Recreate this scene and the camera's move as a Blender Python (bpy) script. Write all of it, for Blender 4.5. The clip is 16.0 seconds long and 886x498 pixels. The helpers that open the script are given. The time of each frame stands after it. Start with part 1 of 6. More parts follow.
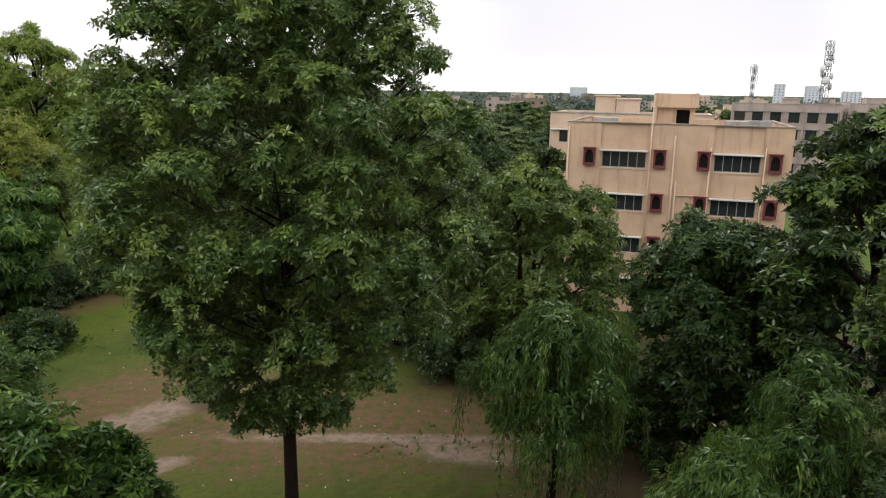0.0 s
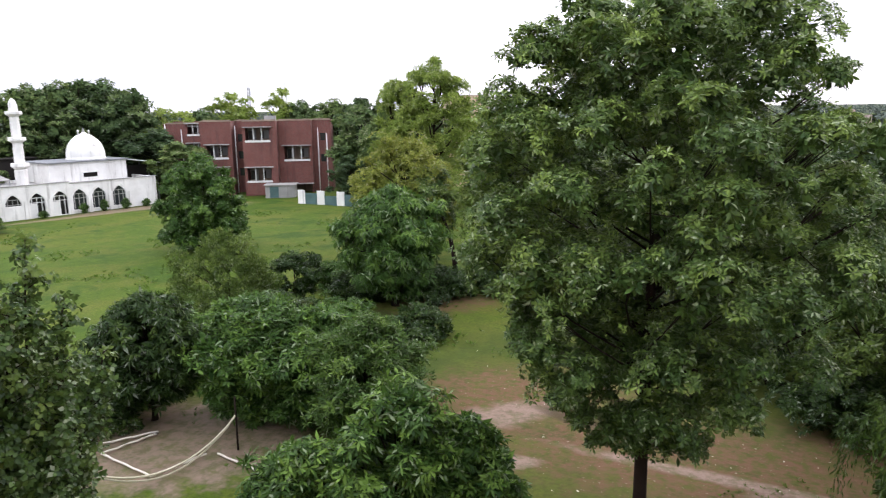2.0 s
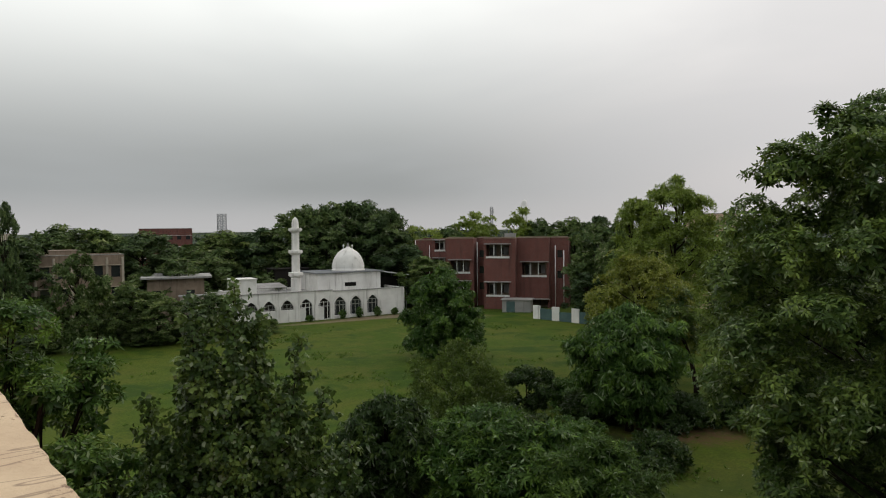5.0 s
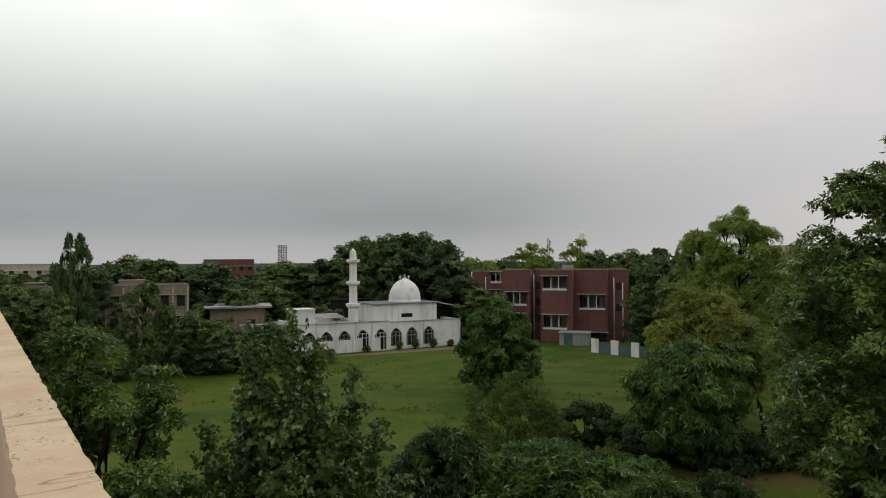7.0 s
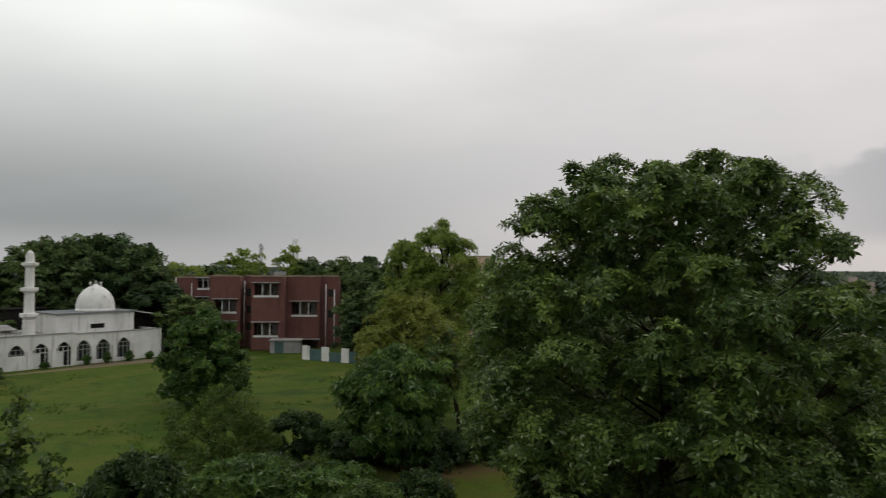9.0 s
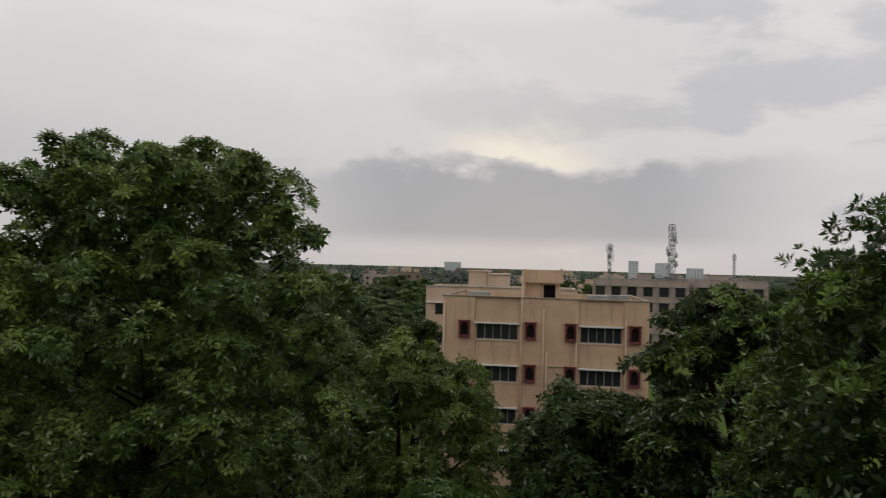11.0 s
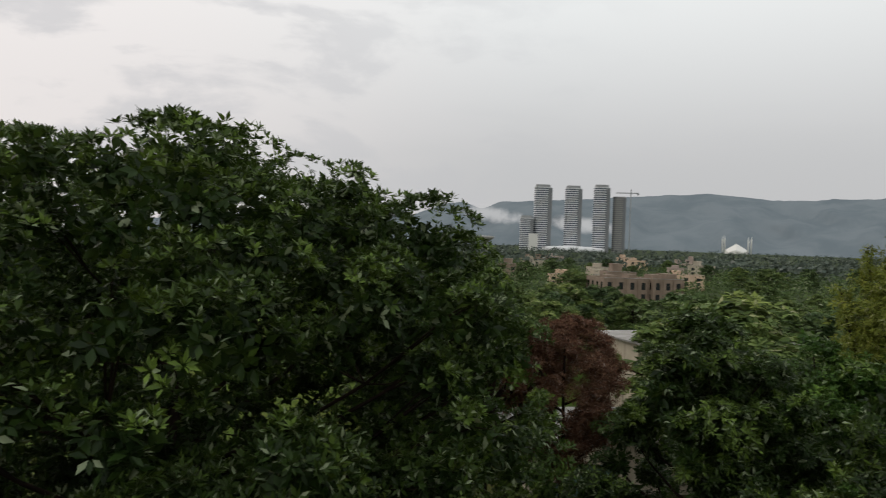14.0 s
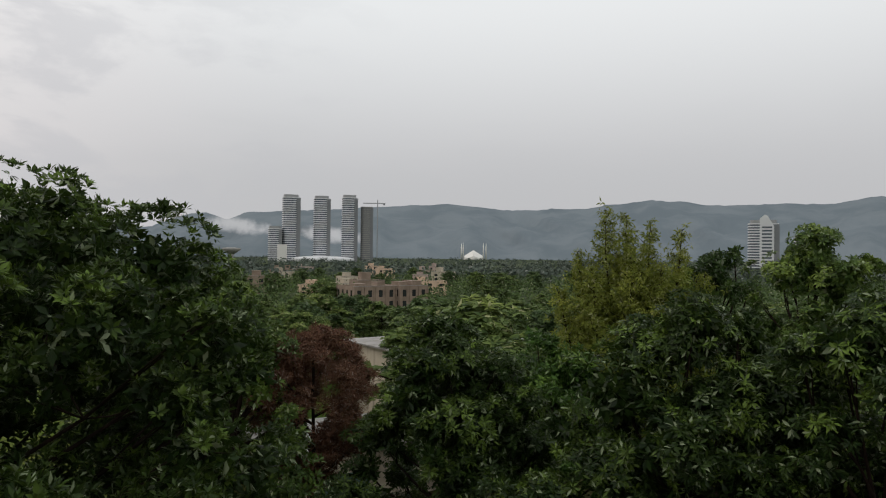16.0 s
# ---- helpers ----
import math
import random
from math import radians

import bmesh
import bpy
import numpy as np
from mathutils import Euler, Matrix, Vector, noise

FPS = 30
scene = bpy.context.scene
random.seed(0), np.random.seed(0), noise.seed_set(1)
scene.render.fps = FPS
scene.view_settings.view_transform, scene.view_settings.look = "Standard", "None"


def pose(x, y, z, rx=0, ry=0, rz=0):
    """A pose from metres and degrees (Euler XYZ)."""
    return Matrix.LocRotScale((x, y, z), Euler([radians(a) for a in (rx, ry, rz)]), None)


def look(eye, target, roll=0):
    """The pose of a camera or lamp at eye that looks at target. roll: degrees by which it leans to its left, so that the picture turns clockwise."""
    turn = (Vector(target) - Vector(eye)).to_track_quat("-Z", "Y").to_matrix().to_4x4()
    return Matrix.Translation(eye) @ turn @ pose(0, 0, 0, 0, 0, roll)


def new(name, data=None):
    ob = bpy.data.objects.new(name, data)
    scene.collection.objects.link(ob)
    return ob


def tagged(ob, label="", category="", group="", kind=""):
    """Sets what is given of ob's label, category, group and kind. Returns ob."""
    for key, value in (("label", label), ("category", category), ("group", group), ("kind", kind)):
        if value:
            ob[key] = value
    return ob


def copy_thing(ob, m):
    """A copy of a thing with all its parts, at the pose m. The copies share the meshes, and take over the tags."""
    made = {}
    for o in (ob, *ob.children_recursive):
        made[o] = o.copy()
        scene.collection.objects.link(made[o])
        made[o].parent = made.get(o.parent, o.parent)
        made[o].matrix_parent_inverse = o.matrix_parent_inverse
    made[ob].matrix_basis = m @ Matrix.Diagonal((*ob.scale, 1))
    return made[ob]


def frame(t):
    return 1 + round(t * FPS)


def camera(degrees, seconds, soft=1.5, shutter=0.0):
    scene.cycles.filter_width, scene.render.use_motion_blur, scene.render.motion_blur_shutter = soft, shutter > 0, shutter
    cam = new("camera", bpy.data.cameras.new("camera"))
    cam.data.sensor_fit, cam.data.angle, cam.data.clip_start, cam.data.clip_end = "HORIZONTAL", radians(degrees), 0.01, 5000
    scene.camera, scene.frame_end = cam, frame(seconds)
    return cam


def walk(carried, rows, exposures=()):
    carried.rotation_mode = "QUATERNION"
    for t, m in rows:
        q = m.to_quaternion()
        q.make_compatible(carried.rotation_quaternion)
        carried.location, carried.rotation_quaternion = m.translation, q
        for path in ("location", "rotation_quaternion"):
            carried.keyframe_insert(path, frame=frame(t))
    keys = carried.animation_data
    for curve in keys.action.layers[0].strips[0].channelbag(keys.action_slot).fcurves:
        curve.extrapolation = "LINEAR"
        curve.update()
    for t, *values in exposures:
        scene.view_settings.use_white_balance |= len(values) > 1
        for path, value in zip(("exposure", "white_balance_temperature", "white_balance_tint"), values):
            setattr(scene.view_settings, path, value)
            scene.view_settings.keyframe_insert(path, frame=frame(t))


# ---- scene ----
cam = camera(64.2, 16.0, 1.1, 0.2)
PATH = [
    (0.0, pose(0.234, 0.190, 15.395, 77.22, -0.91, -10.05)),
    (0.5, pose(0.028, 0.149, 15.320, 76.13, -0.18, -7.19)),
    (1.0, pose(-0.185, 0.023, 15.257, 76.27, 0.00, 0.01)),
    (1.5, pose(-0.212, 0.044, 15.352, 77.12, 0.46, 9.54)),
    (2.0, pose(-0.157, 0.040, 15.469, 78.64, 0.76, 18.34)),
    (2.5, pose(-0.169, -0.019, 15.451, 79.88, 0.56, 20.91)),
    (3.0, pose(-0.202, -0.140, 15.466, 82.55, 1.60, 26.38)),
    (3.5, pose(-0.144, -0.281, 15.468, 85.33, 1.49, 32.16)),
    (4.0, pose(-0.024, -0.316, 15.493, 87.07, 0.97, 35.54)),
    (4.5, pose(-0.009, -0.324, 15.497, 87.70, 0.88, 36.41)),
    (5.0, pose(-0.000, -0.326, 15.498, 88.29, 0.58, 37.30)),
    (5.2, pose(0.007, -0.325, 15.493, 88.77, 0.49, 38.00)),
    (7.3, pose(0.028, -0.307, 15.507, 91.05, 0.36, 41.91)),
    (7.5, pose(0.028, -0.306, 15.510, 91.26, 0.19, 40.85)),
    (8.0, pose(0.020, -0.265, 15.509, 91.02, -0.63, 35.07)),
    (8.5, pose(-0.077, 0.020, 15.589, 90.97, -0.26, 27.18)),
    (9.0, pose(-0.200, 0.161, 15.655, 91.37, -0.41, 18.92)),
    (9.5, pose(-0.330, 0.167, 15.595, 91.27, -0.75, 8.26)),
    (9.7, pose(-0.295, 0.131, 15.559, 91.59, -1.02, 3.53)),
    (11.8, pose(0.458, -0.169, 15.483, 90.78, -1.59, -33.87)),
    (12.0, pose(0.526, -0.217, 15.542, 90.71, -1.75, -38.23)),
    (12.5, pose(0.700, -0.325, 15.562, 90.85, -2.76, -51.71)),
    (13.0, pose(0.662, -0.347, 15.462, 89.85, -1.01, -63.60)),
    (13.5, pose(0.623, -0.378, 15.500, 89.28, -1.86, -77.07)),
    (14.0, pose(0.638, -0.390, 15.493, 89.24, -2.05, -87.53)),
    (14.5, pose(0.641, -0.424, 15.486, 90.02, -1.88, -95.03)),
    (15.0, pose(0.669, -0.474, 15.505, 90.41, -1.78, -100.10)),
    (15.5, pose(0.714, -0.508, 15.503, 90.66, -1.19, -105.21)),
    (16.0, pose(0.745, -0.530, 15.509, 90.54, -0.67, -107.63)),
]
EXPOSURES = [(0.0, 0.95, 6350, 13), (0.5, 1.22, 6200, 17), (1.0, 1.42, 6050, 20), (2.0, 1.55, 6000, 20), (2.5, 1.45, 6050, 18), (3.0, 0.80, 6200, 15), (3.5, 0.14, 6450, 13), (4.0, 0.05, 6500, 10), (5.0, -0.02, 6500, 10), (7.5, -0.12, 6500, 10), (9.0, -0.16, 6500, 10), (9.6, -0.22, 6500, 10), (12.0, -0.24, 6500, 10), (12.6, -0.14, 6550, 10), (13.2, 0.0, 6600, 10), (14.0, 0.02, 6600, 10), (16.0, -0.03, 6550, 11)]
walk(cam, PATH, EXPOSURES)

# ---- light ----
world = bpy.data.worlds.new("overcast_evening")
scene.world = world
world.use_nodes = True


class Nodes:
    """Short calls for node trees."""

    def __init__(self, tree):
        self.t = tree
        tree.nodes.clear()

    def add(self, kind, ins=None, **props):
        n = self.t.nodes.new(kind)
        if "operation" in props:
            n.operation = props["operation"]
        if "interpolation_type" in props:
            n.interpolation_type = props["interpolation_type"]
        if "data_type" in props:
            n.data_type = props["data_type"]
        if "blend_type" in props:
            n.blend_type = props["blend_type"]
        if "vector_type" in props:
            n.vector_type = props["vector_type"]
        if "attribute_name" in props:
            n.attribute_name = props["attribute_name"]
        if "sky_type" in props:
            n.sky_type, n.sun_disc = props["sky_type"], False
            n.sun_elevation, n.sun_rotation = props["sun_elevation"], props["sun_rotation"]
        for k, v in (ins or {}).items():
            if isinstance(v, bpy.types.NodeSocket):
                self.t.links.new(v, n.inputs[k])
            else:
                n.inputs[k].default_value = v
        return n

    def math(self, op, a, b=0.0, c=0.0):
        return self.add("ShaderNodeMath", {0: a, 1: b, 2: c}, operation=op).outputs[0]

    def smooth(self, v, a, b, lo=0.0, hi=1.0):
        return self.add("ShaderNodeMapRange", {0: v, 1: a, 2: b, 3: lo, 4: hi}, interpolation_type="SMOOTHSTEP").outputs[0]

    def mix(self, f, a, b, blend="MIX"):
        return self.add("ShaderNodeMix", {0: f, 6: a, 7: b}, data_type="RGBA", blend_type=blend).outputs[2]

    def noise(self, vec, scale, detail=4.0, rough=0.55, distort=0.0):
        return self.add("ShaderNodeTexNoise", {"Vector": vec, "Scale": scale, "Detail": detail, "Roughness": rough, "Distortion": distort}).outputs[0]

    def scaled(self, vec, x, y, z, shift=(0, 0, 0)):
        return self.add("ShaderNodeMapping", {"Vector": vec, "Location": shift, "Scale": (x, y, z)}).outputs[0]


def rgb(r, g, b):
    return (r, g, b, 1.0)


SUN_AZ, SUN_EL = 26.0, 9.0
sun_dir = Vector((math.sin(radians(SUN_AZ)) * math.cos(radians(SUN_EL)), math.cos(radians(SUN_AZ)) * math.cos(radians(SUN_EL)), math.sin(radians(SUN_EL))))
n = Nodes(world.node_tree)
ray_dir = n.add("ShaderNodeTexCoord").outputs["Generated"]
sky = n.add("ShaderNodeTexSky", sky_type="NISHITA", sun_elevation=radians(SUN_EL), sun_rotation=radians(SUN_AZ))
sky_col = n.mix(1.0, sky.outputs[0], rgb(0.08, 0.08, 0.08), "MULTIPLY")
sep = n.add("ShaderNodeSeparateXYZ", {0: ray_dir})
up = sep.outputs[2]
near_sun = n.add("ShaderNodeVectorMath", {0: ray_dir, 1: sun_dir}, operation="DOT_PRODUCT").outputs["Value"]
warp = n.scaled(ray_dir, 1.0, 1.0, 3.6)
broad = n.noise(warp, 1.5, 4.0, 0.5, 0.3)
fine = n.noise(n.scaled(ray_dir, 1.0, 1.0, 2.8, (3.1, 1.7, 0.4)), 3.6, 7.0, 0.55, 0.25)
# grey deck, darker low down and away from the sun, paler overhead
along = n.add("ShaderNodeVectorMath", {0: ray_dir, 1: (math.cos(radians(SUN_AZ)), -math.sin(radians(SUN_AZ)), 0)}, operation="DOT_PRODUCT").outputs["Value"]
base_low = n.mix(n.smooth(along, -0.7, 0.7), rgb(0.34, 0.355, 0.355), rgb(0.53, 0.535, 0.55))
deck = n.mix(n.smooth(up, 0.05, 0.40), base_low, n.mix(n.smooth(along, -0.7, 0.9), rgb(1.22, 1.24, 1.20), rgb(0.86, 0.89, 0.90)))
facing = n.smooth(near_sun, 0.35, 0.98)
deck = n.mix(n.math("MULTIPLY", facing, 0.75), deck, rgb(0.89, 0.84, 0.835))
deck = n.mix(n.math("MULTIPLY", n.smooth(broad, 0.42, 0.68), 0.28), deck, rgb(0.52, 0.54, 0.555))
torn = n.math("MULTIPLY", n.smooth(fine, 0.50, 0.60), n.math("MULTIPLY", n.smooth(near_sun, 0.15, 0.85, 0.0, 0.5), n.smooth(along, -0.35, 0.25)))
deck = n.mix(torn, deck, rgb(0.50, 0.515, 0.55))
# glow where the low sun comes through, cut off below by a cloud bank
ahead = n.smooth(near_sun, 0.5, 0.8)
span = n.math("MULTIPLY", n.smooth(n.math("ABSOLUTE", along), 0.16, 0.02), ahead)
billow = n.noise(n.scaled(ray_dir, 1.0, 1.0, 1.5, (0.7, 2.2, 1.1)), 11.0, 5.0, 0.5)
height = n.math("ADD", n.math("ADD", up, n.math("MULTIPLY", n.math("SUBTRACT", fine, 0.5), 0.10)), n.math("MULTIPLY", n.math("SUBTRACT", billow, 0.5), 0.11))
streak = n.math("MULTIPLY", n.smooth(height, 0.138, 0.155), n.smooth(height, 0.230, 0.160))
deck = n.mix(n.math("MULTIPLY", n.math("MULTIPLY", span, streak), 0.85), deck, rgb(1.04, 0.96, 0.82))
wide_span = n.math("MULTIPLY", n.smooth(n.math("ABSOLUTE", along), 0.42, 0.15), ahead)
bank = n.math("MULTIPLY", wide_span, n.math("MULTIPLY", n.smooth(up, 0.015, 0.05), n.smooth(height, 0.152, 0.124)))
deck = n.mix(n.math("MULTIPLY", bank, 0.9), deck, rgb(0.42, 0.432, 0.46))
low = n.math("MULTIPLY", n.smooth(up, 0.06, 0.0), 0.6)
deck = n.mix(low, deck, rgb(0.58, 0.565, 0.565))
total = n.mix(0.985, sky_col, deck)
bg = n.add("ShaderNodeBackground", {"Color": total, "Strength": 1.0})
n.add("ShaderNodeOutputWorld", {"Surface": bg.outputs[0]})

sun_lamp = bpy.data.lights.new("sun", "SUN")
sun_lamp.energy, sun_lamp.angle, sun_lamp.color = 0.6, radians(25), (1.0, 0.9, 0.78)
sun_ob = new("sun", sun_lamp)
sun_ob.matrix_world = look((0, 0, 60), Vector((0, 0, 60)) - Vector((sun_dir.x, sun_dir.y, 0.6)))


# ---- materials ----
def material(name):
    m = bpy.data.materials.new(name)
    m.use_nodes = True
    return m, Nodes(m.node_tree)


def finish(k, colour, rough, bump=None, bump_strength=0.3, distance=0.02, metal=0.0, spec=0.5, emit=None):
    ins = {"Base Color": colour, "Roughness": rough, "Metallic": metal, "Specular IOR Level": spec}
    if bump is not None:
        ins["Normal"] = k.add("ShaderNodeBump", {"Height": bump, "Strength": bump_strength, "Distance": distance}).outputs[0]
    p = k.add("ShaderNodeBsdfPrincipled", ins)
    if emit:
        p.inputs["Emission Color"].default_value = emit
        p.inputs["Emission Strength"].default_value = 1.0
    k.add("ShaderNodeOutputMaterial", {"Surface": p.outputs[0]})
    return p


def leaf_material(name, dark, mid, young, young_share=0.5, rough=0.42, size=0.55, translucent=0.2, spec=0.12, each=False):
    m, k = material(name)
    geo = k.add("ShaderNodeNewGeometry")
    isl = geo.outputs["Random Per Island"]
    pos = k.add("ShaderNodeTexCoord").outputs["Object"]
    clump = k.noise(pos, size, 3.0, 0.6)
    c = k.mix(isl, rgb(*dark), rgb(*mid))
    # fresh growth: some whole sprays, and patches; on sprays it also paints lit tops
    fresh_lit = k.add("ShaderNodeAttribute", attribute_name="fresh_lit").outputs["Fac"]
    patch = k.math("MULTIPLY", k.smooth(clump, 0.66 - 0.2 * young_share, 0.80 - 0.2 * young_share), k.smooth(isl, 0.1, 0.6))
    f = k.math("MAXIMUM", k.math("MULTIPLY", patch, 0.7), k.math("MULTIPLY", fresh_lit, k.smooth(isl, -0.3, 0.7)))
    c = k.mix(f, c, rgb(*young))
    # glints of wet leaves and pale undersides, painted on a few at random
    pale = k.math("MULTIPLY", k.math("GREATER_THAN", k.math("FRACT", k.math("MULTIPLY", isl, 37.0)), 0.93), 0.75)
    c = k.mix(pale, c, rgb(*[0.55 * v + 0.15 for v in young]))
    if each:
        # no two trees share quite the same green
        tint = k.mix(k.add("ShaderNodeObjectInfo").outputs["Random"], rgb(0.70, 0.74, 0.80), rgb(1.55, 1.38, 1.05))
        c = k.mix(1.0, c, tint, "MULTIPLY")
    p = k.add("ShaderNodeBsdfPrincipled", {"Base Color": c, "Roughness": rough, "Specular IOR Level": spec})
    tr = k.add("ShaderNodeBsdfTranslucent", {"Color": k.mix(0.5, c, rgb(*young))})
    mx = k.add("ShaderNodeMixShader", {0: translucent, 1: p.outputs[0], 2: tr.outputs[0]})
    k.add("ShaderNodeOutputMaterial", {"Surface": mx.outputs[0]})
    return m


def rough_material(name, a, b, scale=1.0, rough=0.85, stain=None, stain_amount=0.4, bump=0.3, streak=False, spec=0.35, grain=18.0):
    """Plaster, concrete, stone: two tones in broad blotches, fine grain, and stains."""
    m, k = material(name)
    pos = k.add("ShaderNodeTexCoord").outputs["Object"]
    broad, fine = k.noise(pos, 0.35 * scale, 4.0, 0.6), k.noise(pos, grain * scale, 3.0, 0.6)
    c = k.mix(k.smooth(broad, 0.35, 0.65), rgb(*a), rgb(*b))
    c = k.mix(k.math("MULTIPLY", fine, 0.25), c, rgb(*[v * 0.6 for v in a]))
    if stain:
        v = k.scaled(pos, 1.6, 1.6, 0.12) if streak else k.scaled(pos, 1, 1, 1, (7, 3, 1))
        f = k.smooth(k.noise(v, 0.9 * scale, 6.0, 0.65, 0.3), 0.52, 0.72)
        c = k.mix(k.math("MULTIPLY", f, stain_amount), c, rgb(*stain))
    finish(k, c, rough, fine, bump, 0.01, spec=spec)
    return m


def brick_material(name, a, b, mortar):
    m, k = material(name)
    pos = k.add("ShaderNodeTexCoord").outputs["Object"]
    sp = k.add("ShaderNodeSeparateXYZ", {0: pos})
    flat = k.add("ShaderNodeCombineXYZ", {0: k.math("ADD", sp.outputs[0], sp.outputs[1]), 1: sp.outputs[2], 2: 0.0}).outputs[0]
    br = k.add("ShaderNodeTexBrick", {"Vector": flat, "Color1": rgb(*a), "Color2": rgb(*b), "Mortar": rgb(*mortar), "Scale": 1.0, "Brick Width": 0.23, "Row Height": 0.075, "Mortar Size": 0.008})
    c = k.mix(k.math("MULTIPLY", k.smooth(k.noise(pos, 0.3, 5.0, 0.6), 0.4, 0.7), 0.5), br.outputs[0], rgb(*[v * 0.55 for v in a]))
    soot = k.smooth(k.noise(k.scaled(pos, 1.4, 1.4, 0.10), 0.8, 6.0, 0.65, 0.3), 0.50, 0.70)
    c = k.mix(k.math("MULTIPLY", soot, 0.65), c, rgb(*[v * 0.34 + 0.008 for v in a]))
    finish(k, c, 0.85, br.outputs[1], 0.2, 0.01)
    return m


def plain_material(name, c, rough=0.6, metal=0.0, vary=0.15, spec=0.5, scale=3.0):
    m, k = material(name)
    pos = k.add("ShaderNodeTexCoord").outputs["Object"]
    col = k.mix(k.math("MULTIPLY", k.noise(pos, scale, 4.0), vary * 2), rgb(*c), rgb(*[v * 0.45 for v in c]))
    finish(k, col, rough, k.noise(pos, scale * 8, 2.0), 0.1, 0.005, metal, spec)
    return m


LEAF_MAIN = leaf_material("leaf_palmate", (0.019, 0.042, 0.010), (0.068, 0.118, 0.026), (0.235, 0.320, 0.066), 0.66, 0.34, 0.5, 0.2, 0.16)
LEAF_BIG = leaf_material("leaf_leathery", (0.006, 0.014, 0.004), (0.020, 0.041, 0.009), (0.150, 0.230, 0.040), 0.40, 0.36, 0.7, 0.16)
LEAF_WILLOW = leaf_material("leaf_narrow", (0.020, 0.046, 0.010), (0.066, 0.122, 0.024), (0.165, 0.250, 0.044), 0.42, 0.40, 0.6)
LEAF_LUSH = leaf_material("leaf_lush", (0.014, 0.038, 0.008), (0.057, 0.116, 0.022), (0.175, 0.285, 0.046), 0.56, 0.38, 0.6)
LEAF_DARK = leaf_material("leaf_dark", (0.011, 0.026, 0.007), (0.034, 0.064, 0.014), (0.085, 0.130, 0.026), 0.38, 0.40, 0.5)
LEAF_PALE = leaf_material("leaf_pale", (0.085, 0.130, 0.022), (0.190, 0.260, 0.044), (0.300, 0.370, 0.070), 0.6, 0.45, 0.35, 0.32)
LEAF_POPLAR = leaf_material("leaf_poplar", (0.016, 0.036, 0.009), (0.056, 0.100, 0.020), (0.190, 0.260, 0.060), 0.45, 0.36, 0.6, 0.22, 0.18)
LEAF_OLIVE = leaf_material("leaf_olive", (0.030, 0.055, 0.012), (0.084, 0.130, 0.024), (0.185, 0.245, 0.042), 0.55, 0.40, 0.4)
LEAF_GRASS = leaf_material("leaf_grass", (0.045, 0.090, 0.010), (0.085, 0.150, 0.016), (0.120, 0.180, 0.020), 0.55, 0.6, 0.1, 0.2, 0.1)
LEAF_YELLOW = leaf_material("leaf_yellowing", (0.088, 0.112, 0.018), (0.180, 0.208, 0.034), (0.280, 0.300, 0.052), 0.5, 0.5, 0.3, 0.28)
LEAF_BROWN = leaf_material("leaf_dead_brown", (0.075, 0.038, 0.026), (0.145, 0.072, 0.046), (0.190, 0.105, 0.062), 0.4, 0.8, 0.5, 0.1, 0.1)
# far greens made lighter, with air haze put into the colour
LEAF_FAR_HAZED = leaf_material("leaf_distant_hazed", (0.034, 0.064, 0.026), (0.088, 0.138, 0.048), (0.155, 0.210, 0.066), 0.55, 0.6, 0.12, 0.15, 0.12, True)
# distance haze painted into the pale grey leaf colour
LEAF_HORIZON_HAZED = leaf_material("leaf_horizon_hazed", (0.060, 0.080, 0.068), (0.105, 0.126, 0.105), (0.130, 0.150, 0.120), 0.5, 0.8, 0.02, 0.1, 0.05)
BARK = rough_material("bark", (0.016, 0.0105, 0.0085), (0.027, 0.018, 0.014), 3.0, 0.95, (0.010, 0.007, 0.006), 0.6, 0.8, True, 0.08)
PEACH = rough_material("peach_plaster", (0.61, 0.415, 0.275), (0.53, 0.355, 0.235), 1.6, 0.9, (0.27, 0.19, 0.135), 0.62, 0.2, True)
PEACH_PALE = rough_material("peach_plaster_faded", (0.62, 0.45, 0.33), (0.54, 0.39, 0.28), 1.0, 0.9, (0.30, 0.23, 0.18), 0.5, 0.2, True)
RED_PAINT = rough_material("red_paint", (0.21, 0.050, 0.048), (0.15, 0.036, 0.038), 2.0, 0.6, (0.10, 0.03, 0.03), 0.4)
WHITE = rough_material("white_limewash", (0.80, 0.785, 0.75), (0.66, 0.645, 0.61), 1.0, 0.85, (0.27, 0.25, 0.22), 0.65, 0.2, True)
CONCRETE = rough_material("grey_concrete", (0.34, 0.33, 0.31), (0.25, 0.245, 0.235), 1.0, 0.9, (0.10, 0.095, 0.09), 0.6, 0.3, True)
CREAM = rough_material("cream_plaster_weathered", (0.48, 0.42, 0.33), (0.38, 0.33, 0.26), 1.0, 0.9, (0.13, 0.11, 0.09), 0.7, 0.3, True)
GREYPINK = rough_material("grey_pink_plaster", (0.44, 0.345, 0.30), (0.34, 0.265, 0.23), 1.0, 0.9, (0.15, 0.13, 0.12), 0.5, 0.2, True)
TAN = rough_material("tan_orange_plaster", (0.27, 0.205, 0.160), (0.20, 0.150, 0.115), 1.0, 0.9, (0.12, 0.09, 0.07), 0.6, 0.2, True)
LEDGE, k = material("ledge_cement")
pos = k.add("ShaderNodeTexCoord").outputs["Object"]
broad, fine = k.noise(pos, 2.2, 5.0, 0.65), k.noise(pos, 90.0, 3.0, 0.6)
c = k.mix(k.smooth(broad, 0.35, 0.68), rgb(0.66, 0.50, 0.33), rgb(0.52, 0.37, 0.24))
c = k.mix(k.math("MULTIPLY", fine, 0.3), c, rgb(0.38, 0.27, 0.18))
